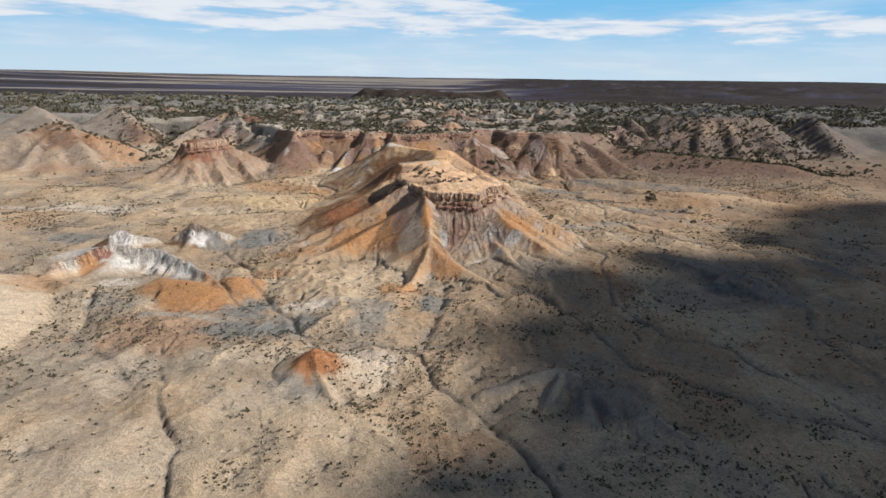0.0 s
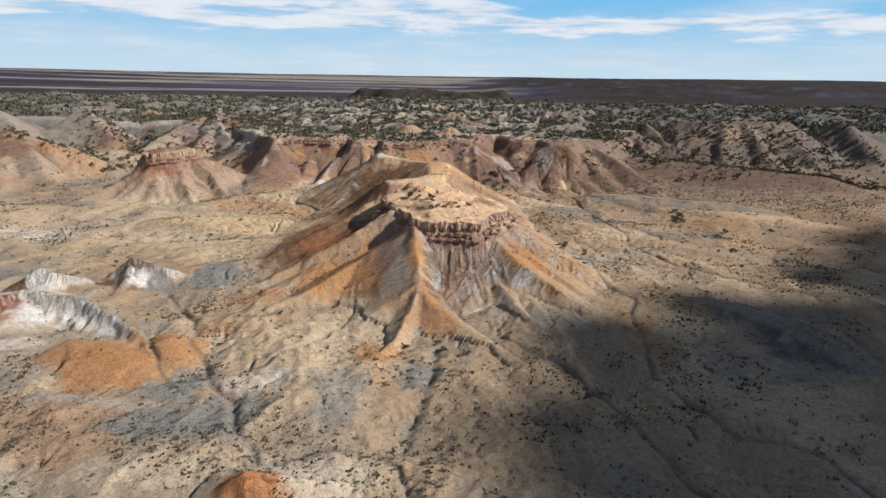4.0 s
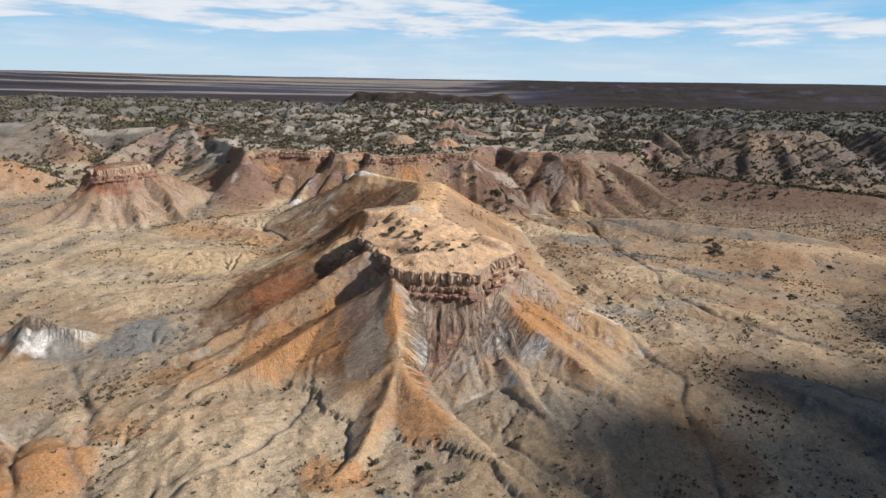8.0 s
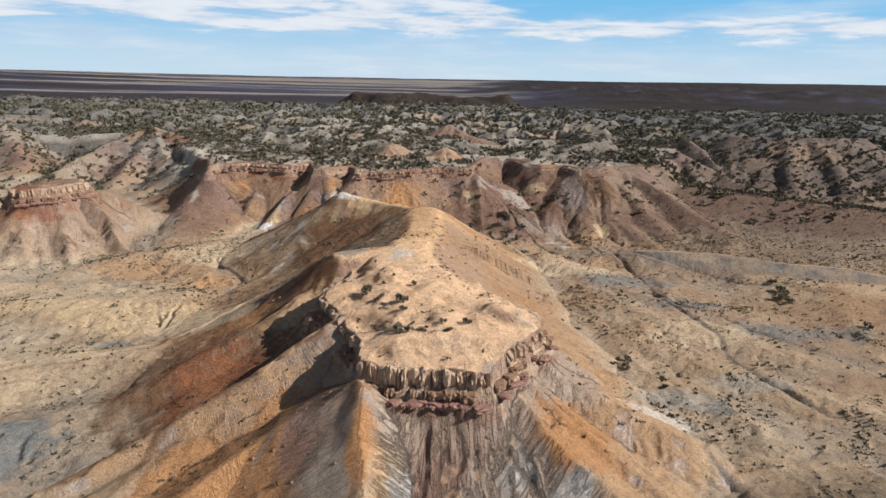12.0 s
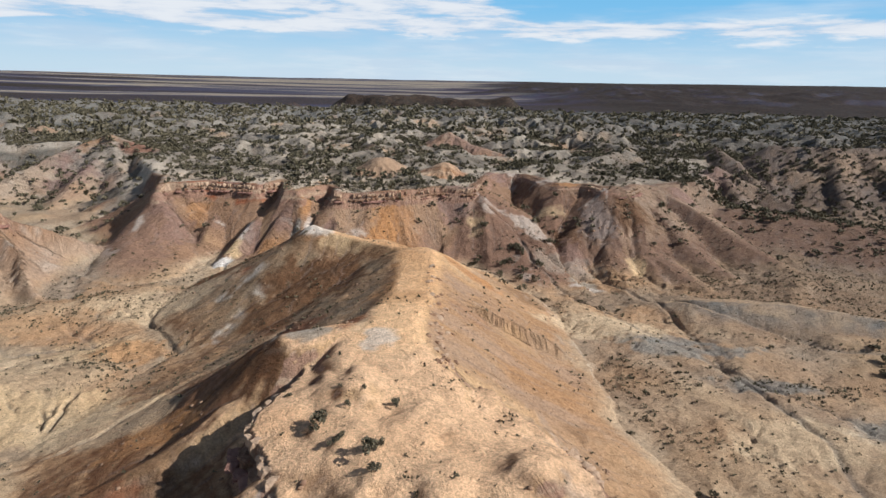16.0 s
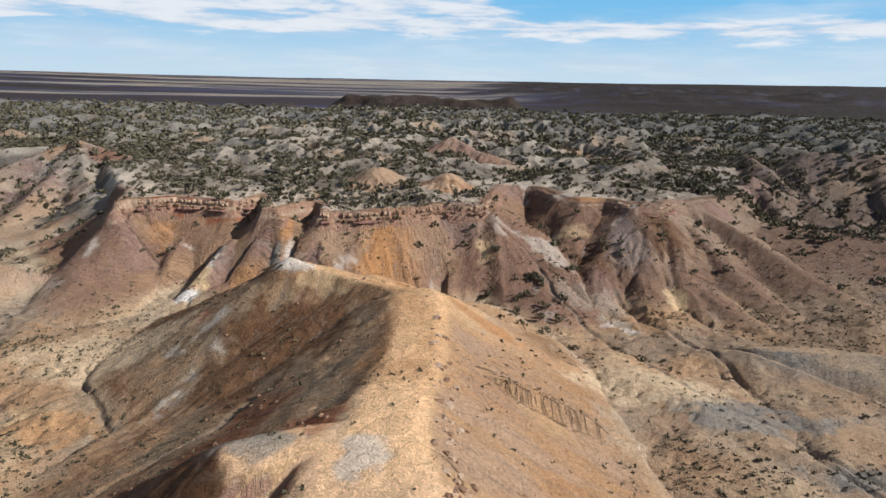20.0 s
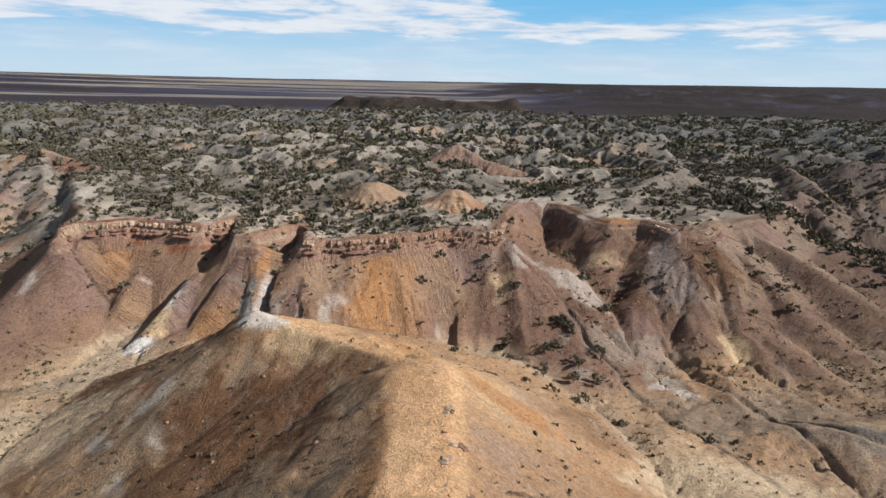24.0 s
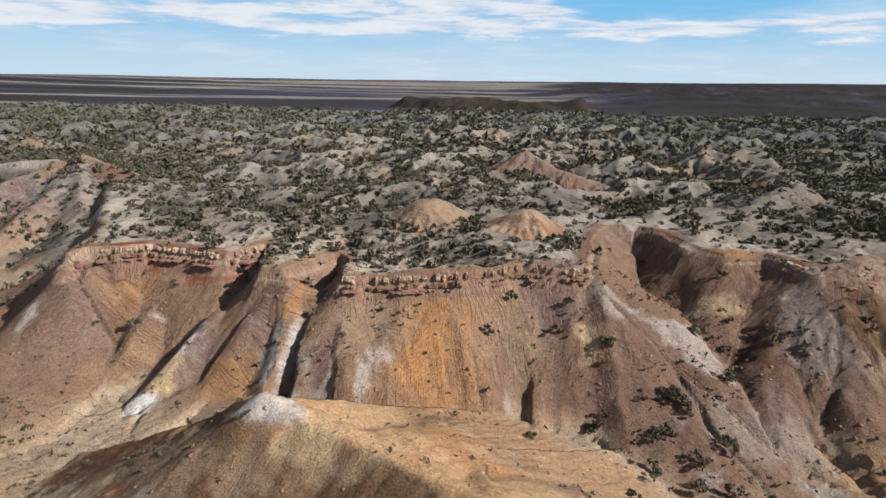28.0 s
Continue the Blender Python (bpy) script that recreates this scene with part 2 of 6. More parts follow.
RIM = [(-520, 470), (-330, 450), (-250, 430), (-200, 440), (-150, 400), (-118, 352), (-104, 330), (-93, 306), (-91, 311), (-80, 316), (-69, 314), (-62, 312), (-57, 320), (-53, 313), (-49, 303), (-44, 302),
       (-41, 312), (-38, 317), (-35, 311), (-33, 302), (-26, 303), (-12, 306), (1, 310), (11, 309), (14, 312), (15, 322), (18, 338), (23, 350), (30, 351), (36, 344), (40, 333), (44, 326),
       (53, 327), (58, 318), (66, 317), (72, 322), (84, 334), (104, 346), (122, 372), (128, 415), (160, 425), (225, 425), (300, 470), (420, 450), (900, 600), (900, 1050), (-900, 1050), (-900, 700)]


def scarp_distance(X, Y):
    return to_area(X + 2.2 * fbm(X, Y, 14, 3, 33), Y + 2.2 * fbm(X, Y, 13, 3, 34), [lift((x, y, 14))[:2] for x, y in RIM])


def scarp(land):
    X, Y = land.X, land.Y
    hills = 8.0 * fbm(land.wx, land.wy, 58, 4, 31, 0.5, True) + 4.2 * fbm(land.wx, land.wy, 23, 3, 32, 0.5, True)
    d, along = scarp_distance(X, Y)
    top = 24.3 + hills * smooth(6, 50, -d) * (0.35 + 0.65 * smooth(310, 430, Y)) + 1.5 * fbm(X, Y, 19, 3, 35) - 2.5 * smooth(60, 160, np.abs(X))
    top = top - 9 * smooth(600, 1000, np.hypot(X, Y))
    thick = 0.3 + 0.7 * smooth(17, 12, X)
    drop = np.maximum(top - 3.7 * thick - land.base, 0.3)
    jut = 0.5 * fbm(X, Y, 3.0, 3, 36)
    cap = 1.9 * smooth(-0.1, 0.35, d + jut) + 0.9 * smooth(1.0, 1.35, d + jut) + 0.9 * smooth(1.9, 2.3, d + jut)
    steepness = 0.74 + 0.2 * fbm(X, Y, 25, 2, 37)
    h = top - cap * thick - drop * (1 - np.clip(1 - np.maximum(d - 2, 0) * ribs(along, d, 13) * steepness / (1.4 * drop), 0, 1) ** 1.4)
    land.raise_to(h + 0.16 * flutes(along, d, 3.4) * smooth(2.5, 5, d) * smooth(1, 5, h - land.base), SCARP, 0.5, 0.25, along=along)
    land.cap |= (np.abs(d) < 3.01) & (land.owner == SCARP) & (X > -100) & (X < 64)
    land.owner[(land.owner == SCARP) & ((d < -3) | (Y > 345) & (np.abs(X) > 60))] = UPLAND
    land.rill[land.owner == UPLAND] = 1.3
    for pts, power in (
        ([(-90, 310, 12), (-94, 300, 5), (-97, 288, -3)], 1.3),
        ([(-74, 314, 11), (-74, 302, 4), (-76, 290, -2), (-80, 280, -5)], 1.3),
        ([(-58, 300, 6), (-62, 290, 1), (-66, 280, -4)], 1.3),
        ([(-47, 303, 12.5), (-50, 294, 6), (-55, 284, -2), (-58, 278, -5)], 1.25),
        ([(-44, 302, 12.5), (-43, 294, 6), (-42, 286, 1), (-40, 278, -3)], 1.2),
        ([(-31, 302, 12), (-31, 295, 6), (-30, 286, -1), (-29, 280, -4)], 1.4),
        ([(-15, 305, 11.5), (-13, 299, 7), (-10, 290, 1.5), (-6, 280, -4)], 1.25),
        ([(2, 309, 10), (4, 300, 4), (6, 290, -2), (8, 280, -5)], 1.4),
        ([(11, 309, 11), (16, 303, 6), (22, 296, 1), (30, 286, -4)], 1.25),
    ):
        land.ridge(pts, SCARP, 1.15, 0.5, 0.9, power, 0.25, 0.12, left=0.52)
    land.ridge([(27, 340, 7), (25, 326, 4), (25, 312, 1), (28, 298, -2), (33, 286, -5)], SCARP, 0.3, 1.0, 2.0, 1.2, 0.6)
    land.ridge([(-57, 316, 11), (-59, 306, 5), (-61, 296, 0)], SCARP, 0.5, 1.0, 1.5, 1.3, 0.4)
    for pts in (
        [(57, 320, 12), (51, 310, 7), (46, 300, 2), (42, 288, -3)],
        [(62, 317, 13), (59, 306, 7), (57, 294, 1), (56, 282, -4)],
        [(67, 317, 13), (68, 306, 7), (67, 294, 1), (68, 280, -4)],
        [(72, 322, 12.5), (78, 312, 7), (82, 298, 1), (88, 286, -4)],
        [(84, 332, 11), (94, 318, 6), (102, 304, 1), (112, 290, -4)],
        [(70, 290, -1), (74, 280, -3), (80, 270, -5)],
        [(34, 306, 2), (38, 296, -1.5), (44, 286, -4), (50, 276, -5.5)],
    ):
        land.ridge(pts, RIGHT_HILL, 0.72, 0.8, 1.8, 1.25, 0.22, 0.1, left=0.5)
    land.mesa(EAST_HEAD, 13.4, RIGHT_HILL, 2.2, 0.75, 1.2)
    land.ridge([(104, 340, 4), (122, 333, 3), (138, 326, 2.5), (158, 314, 2), (200, 296, 1)], RIGHT_HILL, 0.35, 3, 2, 1.2, 0.3)
    land.owner[(land.owner == SCARP) & (X > 64)] = RIGHT_HILL
    land.owner[(land.owner == SCARP) & (X < -40)] = SCARP_WEST
    land.dome(-23, 347, 18.6, 9, PINK_MOUND, 2.8, 1.2)
    land.dome(3, 343, 18.0, 8.5, ORANGE_MOUND, 2.2, 1.3)
    land.ridge([(5, 431, 19.4), (16, 422, 14.5), (30, 412, 11.5), (44, 404, 9)], RED_RIDGE, 0.55, 1, 2, 1.4, 1.3, 0.6)
    land.ridge([(83, 511, 9.5), (92, 500, 7), (100, 488, 4)], RED_SPUR, 0.55, 1, 2, 1.4, 1.3, 0.6)
    land.ridge([(62, 450, 11), (74, 440, 8), (86, 430, 4)], RED_KNOLL, 0.5, 2, 3, 1.4, 1.3, 0.6)
    land.ridge([(-70, 372, 15), (-60, 364, 12)], UPLAND, 0.5, 2, 3, 1.4, 0.4)


HEAD = [(-10.5, 149), (-8.5, 147.5), (0, 146.6), (7.5, 146.8), (10.5, 148), (14, 152.5), (17, 156), (20, 162), (18.5, 168), (15, 175), (9, 184), (0, 190), (-10, 192), (-19, 192), (-20, 184), (-18.5, 172), (-13.5, 163), (-11.5, 155)]
WEST_HEAD = [(-144, 264), (-138, 259), (-128, 264), (-123, 274), (-130, 281), (-141, 275)]
EAST_HEAD = [(56, 322), (60, 316), (67, 316), (72, 322), (66, 328), (60, 328)]


def long_butte(land):
    # narrow crest behind the head: dark bowl on its west side, long sandy slope on its east side
    land.ridge([(-3.6, 189, 16.5), (-5.5, 196, 16.7), (-5, 205, 15.8), (-4, 213, 15.0), (-3.2, 222, 14.4), (-2.6, 233, 14.1), (-3.5, 243, 14.4)], BUTTE, 0.66, 2.6, 1.6, 1.25, 0.10, 0.1, left=0.5)
    land.ridge([(-3.5, 243, 14.4), (-9, 249, 13.5), (-16, 253, 13.4), (-24, 256, 14.4), (-30, 258, 15.6)], BUTTE, 0.9, 0.4, 0.7, 1.15, 0.2, 0.12, left=0.6)
    land.ridge([(-30, 258, 15.5), (-33, 255, 13.0), (-38, 249, 8.2), (-43, 243, 4.6), (-47, 237, 1.2), (-50, 232, -3)], BUTTE, 0.85, 0.4, 1.0, 1.15, 0.15, 0.1, left=0.5)
    land.ridge([(-29, 258, 15.3), (-35, 266, 8), (-42, 274, 0), (-46, 280, -4)], BUTTE, 0.9, 0.3, 1.0, 1.3, 0.5)
    land.ridge([(-15, 252, 13.0), (-24, 244, 9.0), (-33, 236, 5.0), (-41, 228, 1.0), (-48, 221, -3)], BUTTE, 0.55, 3.0, 3.0, 1.15, 0.3, 0.2, left=0.5)
    # pale knob, and the long spur that leaves it to the south-west
    land.ridge([(-8, 197, 16.6), (-14, 196.5, 16.5), (-20, 194.5, 16.0)], BUTTE, 0.9, 2.0, 1.6, 1.4, 0.15, 0.1)
    land.ridge([(-20, 194.5, 15.6), (-25, 186, 10.8), (-34, 178, 6.2), (-46, 171, 1.4), (-60, 163, -4)], BUTTE, 0.75, 0.6, 1.0, 1.25, 0.14, 0.1, left=0.6)
    land.ridge([(-24, 214, 4.2), (-30, 210, 3.2), (-40, 201, 1.0), (-50, 194, -1.4), (-62, 186, -4)], BUTTE, 0.5, 0.6, 1.2, 1.2, 0.2, 0.15)
    # banded bank on the east side, steep to the south
    land.ridge([(-3, 227, 13.6), (4, 223.5, 11.6), (12, 222, 8.8), (20, 222.5, 5.0), (27, 223, 0.6), (31, 223, -2.6)], BUTTE, 1.0, 0.2, 0.5, 1.2, 0.6, 0.45, left=0.35)
    land.ridge([(8, 232, 7.0), (16, 231, 4.0), (24, 231, 0.6), (31, 231, -2.6)], BUTTE, 1.0, 0.2, 0.5, 1.2, 1.2, 0.8, left=0.35)
    # broad east slopes
    land.ridge([(-4, 200, 13.6), (8, 195, 8.6), (20, 189, 3.6), (32, 184, -0.8), (42, 180, -4)], BUTTE, 0.42, 2.5, 3.0, 1.25, 0.22, 0.1)
    land.ridge([(8, 184, 11.6), (20, 178, 6), (32, 173, 1), (44, 169, -4)], BUTTE, 0.5, 1.0, 2.0, 1.3, 0.3, 0.15)
    land.ridge([(1, 168, 15.0), (-2, 180, 15.8), (-6, 191, 16.6)], BUTTE, 1.15, 5.0, 4.0, 1.2, 0.12, 0.1)
    # capped head
    face = smooth(-9, -5, land.X) * smooth(24, 18, land.X) * smooth(156, 150, land.Y)
    land.mesa(HEAD, 14.2, BUTTE, 5.4, 0.95, 2.1, 1.5, 1.5, 0.10 + 0.22 * face, 0.08 + 1.35 * face, 2.3, 1.9, 0.2, fan=(3, 172))
    # sharp spur under the west corner of the head, forking at its foot
    land.ridge([(-8.7, 145.5, 13.2), (-8.3, 138, 8.4), (-7.2, 129, 2.4), (-8.5, 118, -1.8), (-11, 108, -3.6), (-17, 99, -5)], BUTTE, 0.66, 0.1, 0.4, 1.3, 0.08, 0.08, left=0.95)
    land.ridge([(-7.2, 129.5, 2.6), (-3, 123, -0.6), (4, 116, -2.6), (13, 106, -4), (20, 98, -5.2)], BUTTE, 0.6, 0.3, 0.8, 1.3, 0.1, 0.08, left=0.72)
    # smooth shoulder under the east corner, and the knob at the mouth of the hollow
    land.ridge([(14, 151.5, 9.4), (21, 144, 5.2), (28, 136.5, 1.4), (35, 129, -1.6), (46, 117, -5)], BUTTE, 0.9, 0.6, 1.8, 1.2, 0.3, 0.3, left=0.42)
    land.ridge([(15, 133, 0.9), (18, 127.5, -0.8), (22.5, 119, -2.8), (29, 107, -5)], BUTTE, 1.0, 0.2, 0.5, 1.3, 0.12, 0.1, left=0.7)
    land.ridge([(19, 161, 11.0), (26, 158, 6.8), (36, 155, 2.6), (46, 151, -1), (54, 145, -4.4)], BUTTE, 0.5, 0.6, 1.4, 1.25, 0.45, 0.3, left=0.5)
    land.ridge([(16, 154, 10.0), (24, 149, 5.2), (33, 143, 1.2), (42, 134, -3)], BUTTE, 0.55, 0.6, 1.4, 1.25, 0.35, 0.25)
    # west side: an orange nose and two long spurs, each steep on its shaded side
    land.ridge([(-18, 147.5, 5.2), (-22, 145.3, 4.4), (-30, 138, 1.2), (-40, 130, -2.2), (-50, 122, -4.6)], BUTTE, 0.34, 0.2, 0.5, 1.15, 0.1, 0.08, left=1.3)
    land.ridge([(-15, 166, 13.6), (-20, 163, 11.0), (-30, 157, 6.2), (-42, 150, 1.2), (-56, 141, -4)], BUTTE, 1.0, 0.4, 0.8, 1.25, 0.14, 0.1, left=0.55)
    land.ridge([(-26, 158, 5.0), (-36, 148, 0.8), (-47, 138, -3)], BUTTE, 0.4, 0.6, 1.2, 1.2, 0.2, 0.1)


def small_hills(land):
    # butte on the west side of the flat
    land.mesa(WEST_HEAD, 13.6, LEFT_BUTTE, 5.2, 1.0, 0.3, rill=1.5, flute=1.3, gap=4.0)
    for pts in (
        [(-142, 262, 10), (-147, 254, 4), (-154, 248, 0), (-162, 240, -4.5)],
        [(-137, 260, 10), (-135, 252, 4), (-133, 244, -1), (-130, 236, -5)],
        [(-129, 265, 10), (-124, 258, 4), (-118, 250, -1), (-113, 242, -5)],
        [(-124, 272, 10), (-114, 266, 4), (-106, 258, -1), (-98, 250, -5)],
        [(-125, 278, 10), (-114, 284, 4), (-106, 290, -1), (-98, 294, -4)],
        [(-140, 275, 10), (-152, 280, 4), (-166, 282, -3)],
    ):
        land.ridge(pts, LEFT_BUTTE, 1.15, 0.2, 0.5, 1.6, 1.4, 0.5)
    # rounded hills further to the west
    for pts in (
        [(-166, 410, 17), (-158, 398, 13), (-144, 380, 5), (-128, 362, -2)],
        [(-166, 410, 17), (-180, 396, 11), (-190, 372, 3), (-196, 352, -4)],
        [(-166, 410, 17), (-160, 388, 9), (-160, 364, 1), (-158, 348, -4)],
        [(-166, 410, 17), (-140, 404, 11), (-118, 392, 9)],
        [(-235, 306, 18), (-222, 296, 14), (-208, 284, 6), (-192, 270, -3)],
        [(-235, 306, 18), (-236, 290, 10), (-234, 270, 1), (-230, 256, -5)],
        [(-235, 306, 18), (-256, 294, 11), (-276, 280, 3)],
        [(-224, 300, 15), (-200, 304, 7), (-184, 306, 0)],
        [(-262, 420, 18), (-244, 404, 12), (-226, 384, 3)],
        [(-310, 400, 19), (-290, 384, 11), (-276, 366, 2)],
        [(-350, 360, 16), (-330, 340, 8), (-318, 322, -1)],
    ):
        land.ridge(pts, FAR_LEFT, 0.66, 0.6, 1.6, 1.4, 1.3, 0.6)
    # small red-tipped cone and the low hills where the flight starts
    land.ridge([(-29.6, 56.8, 0.6), (-28, 52, -2.2), (-24, 46, -4.2), (-18, 38, -5.6)], RED_HILL, 0.95, 0.02, 0.12, 1.8, 0.2)
    land.ridge([(-29.6, 56.8, -0.2), (-35, 50, -3.6), (-44, 42, -5.4)], RED_HILL, 0.6, 0.1, 0.6, 1.6, 0.3)
    land.ridge([(-29.6, 56.8, -0.2), (-23, 60, -3.4), (-16, 62, -5.0)], RED_HILL, 0.7, 0.1, 0.5, 1.5, 0.3)
    land.ridge([(-118, 108, -0.6), (-112, 116, 0.6), (-108, 123, 1.4), (-100, 122, 1.0), (-93, 121, 0.4), (-84, 117, -0.6), (-76, 112, -2.0), (-67, 106, -4.0)], WHITE_HILL, 1.2, 0.4, 0.4, 1.3, 1.6, 1.1)
    land.ridge([(-108, 123, 0.6), (-118, 126, -1.6), (-130, 124, -4)], WHITE_HILL, 0.5, 0.4, 1.0, 1.3, 0.3)
    land.ridge([(-130, 96, 1.0), (-120, 88, 0), (-110, 74, -2.5), (-104, 60, -4.6)], WHITE_HILL, 0.5, 1.0, 1.5, 1.4, 0.35)
    land.ridge([(-140, 70, 1.5), (-124, 60, -0.5), (-112, 46, -3)], WHITE_HILL, 0.5, 1.0, 1.5, 1.4, 0.35)
    land.ridge([(-88, 95, -4.0), (-82, 100.5, -1.6), (-74, 98.5, -1.9), (-65, 95.5, -2.8), (-58, 91, -4.6)], ORANGE_HILL, 0.42, 0.6, 1.6, 1.3, 0.1, 0.05, left=0.5)
    land.ridge([(-66, 110, -4.0), (-63, 106, -2.4), (-59, 99, -4.4)], ORANGE_HILL, 0.42, 0.5, 1.5, 1.3, 0.1, 0.05)
    land.ridge([(-120, 134, -2.4), (-115, 140, 1.0), (-110, 139, -0.4), (-103, 141, -2.4)], WHITE_PEAKS, 0.95, 0.1, 0.4, 1.25, 0.8)
    land.ridge([(-97, 146, -2), (-92, 148, 1.8), (-86, 148, -0.4), (-80, 150, -3)], WHITE_PEAKS, 0.95, 0.1, 0.4, 1.25, 0.8)
    land.ridge([(-92, 148, 1.6), (-91, 141, -2.4)], WHITE_PEAKS, 0.95, 0.1, 0.4, 1.25, 0.8)
    for pts in (
        [(6, 49, -4.6), (14, 53, -3.0), (22, 54, -1.6), (30, 47, -1.2), (38, 37, -2.4), (45, 24, -4.6)],
        [(22, 54, -1.8), (19, 45, -3.4), (15, 37, -5.4)],
        [(27, 50, -1.6), (25, 41, -3.6), (22, 32, -5.4)],
        [(31, 46, -1.4), (30, 37, -3.6), (28, 28, -5.6)],
        [(35, 41, -2.0), (36, 33, -4.0), (36, 25, -5.6)],
    ):
        land.ridge(pts, GREY_HILL, 0.95, 0.2, 0.4, 1.3, 0.9, 0.6, left=0.6)
    for pts in (
        [(60, 141, -4.6), (72, 134, -2.4), (82, 124, -2.0), (90, 112, -2.2), (97, 97, -3.8)],
        [(76, 130, -2.4), (72, 124, -4.2), (66, 119, -5.6)],
        [(86, 118, -2.4), (80, 112, -4.2), (75, 106, -5.6)],
        [(100, 150, -4.2), (112, 142, -2.8), (124, 128, -3.2), (132, 112, -4.8)],
    ):
        land.ridge(pts, GREY_HILL, 0.8, 0.3, 0.8, 1.3, 0.5, 0.3, left=0.3)
    # low swells that fan out from the foot of the butte, and those along the creeks
    for pts in (
        [(20, 99, -4.0), (27, 84, -4.0), (36, 64, -4.6), (46, 44, -5.6)],
        [(-15, 101, -4.2), (-20, 88, -4.4), (-27, 76, -5.2)],
        [(3, 104, -4.2), (10, 88, -4.4), (14, 72, -5.2)],
        [(44, 104, -4.2), (54, 88, -4.0), (66, 70, -4.6), (80, 52, -5.6)],
        [(55, 145, -4.0), (66, 130, -4.2), (74, 112, -4.8)],
        [(-52, 122, -4.2), (-58, 112, -4.8), (-62, 100, -5.6)],
        [(-58, 162, -3.6), (-74, 156, -3.8), (-92, 152, -4.8)],
        [(-62, 184, -3.4), (-84, 178, -3.4), (-110, 176, -4.6)],
        [(46, 196, -3.6), (62, 184, -3.2), (82, 168, -3.6), (104, 150, -4.8)],
        [(44, 224, -2.8), (60, 206, -2.8), (80, 190, -3.2), (106, 172, -4.4)],
        [(36, 250, -2.2), (50, 234, -2.6), (66, 226, -3.4)],
        [(96, 238, -2.8), (116, 230, -2.2), (136, 226, -2.4), (160, 214, -3.6)],
        [(-66, 214, -2.8), (-86, 208, -2.6), (-112, 206, -3.6)],
        [(-74, 256, -2.4), (-92, 246, -2.8), (-106, 232, -3.8)],
    ):
        land.ridge(pts, 0, 0.28, 0.8, 2.5, 1.3, 0.5, 0.0)
    # grey clay bank along the creek
    land.ridge([(58, 257, -3.2), (66, 254.5, -1.2), (78, 253, -0.6), (91, 250.5, -0.6), (108, 243, -0.6), (126, 240, -1.0), (146, 232, -3)], GREY_BANK, 0.42, 0.6, 1.2, 1.2, 0.3, 0.2, left=0.5)
    # hills on the east side
    for pts in (
        [(122, 372, 14), (126, 356, 6), (122, 342, 2)],
        [(122, 372, 14), (140, 366, 6), (150, 352, 1)],
        [(170, 420, 17), (196, 410, 18), (222, 412, 18), (250, 424, 17)],
        [(196, 410, 18), (190, 392, 10), (182, 372, 1)],
        [(212, 410, 18), (212, 390, 10), (208, 368, 1)],
        [(226, 412, 18), (236, 392, 9), (242, 370, 0)],
        [(300, 440, 18), (296, 410, 9), (290, 384, 1)],
        [(146, 426, 15), (150, 404, 8), (152, 384, 1)],
    ):
        land.ridge(pts, FAR_RIGHT, 0.66, 0.6, 1.4, 1.4, 1.3, 0.6)


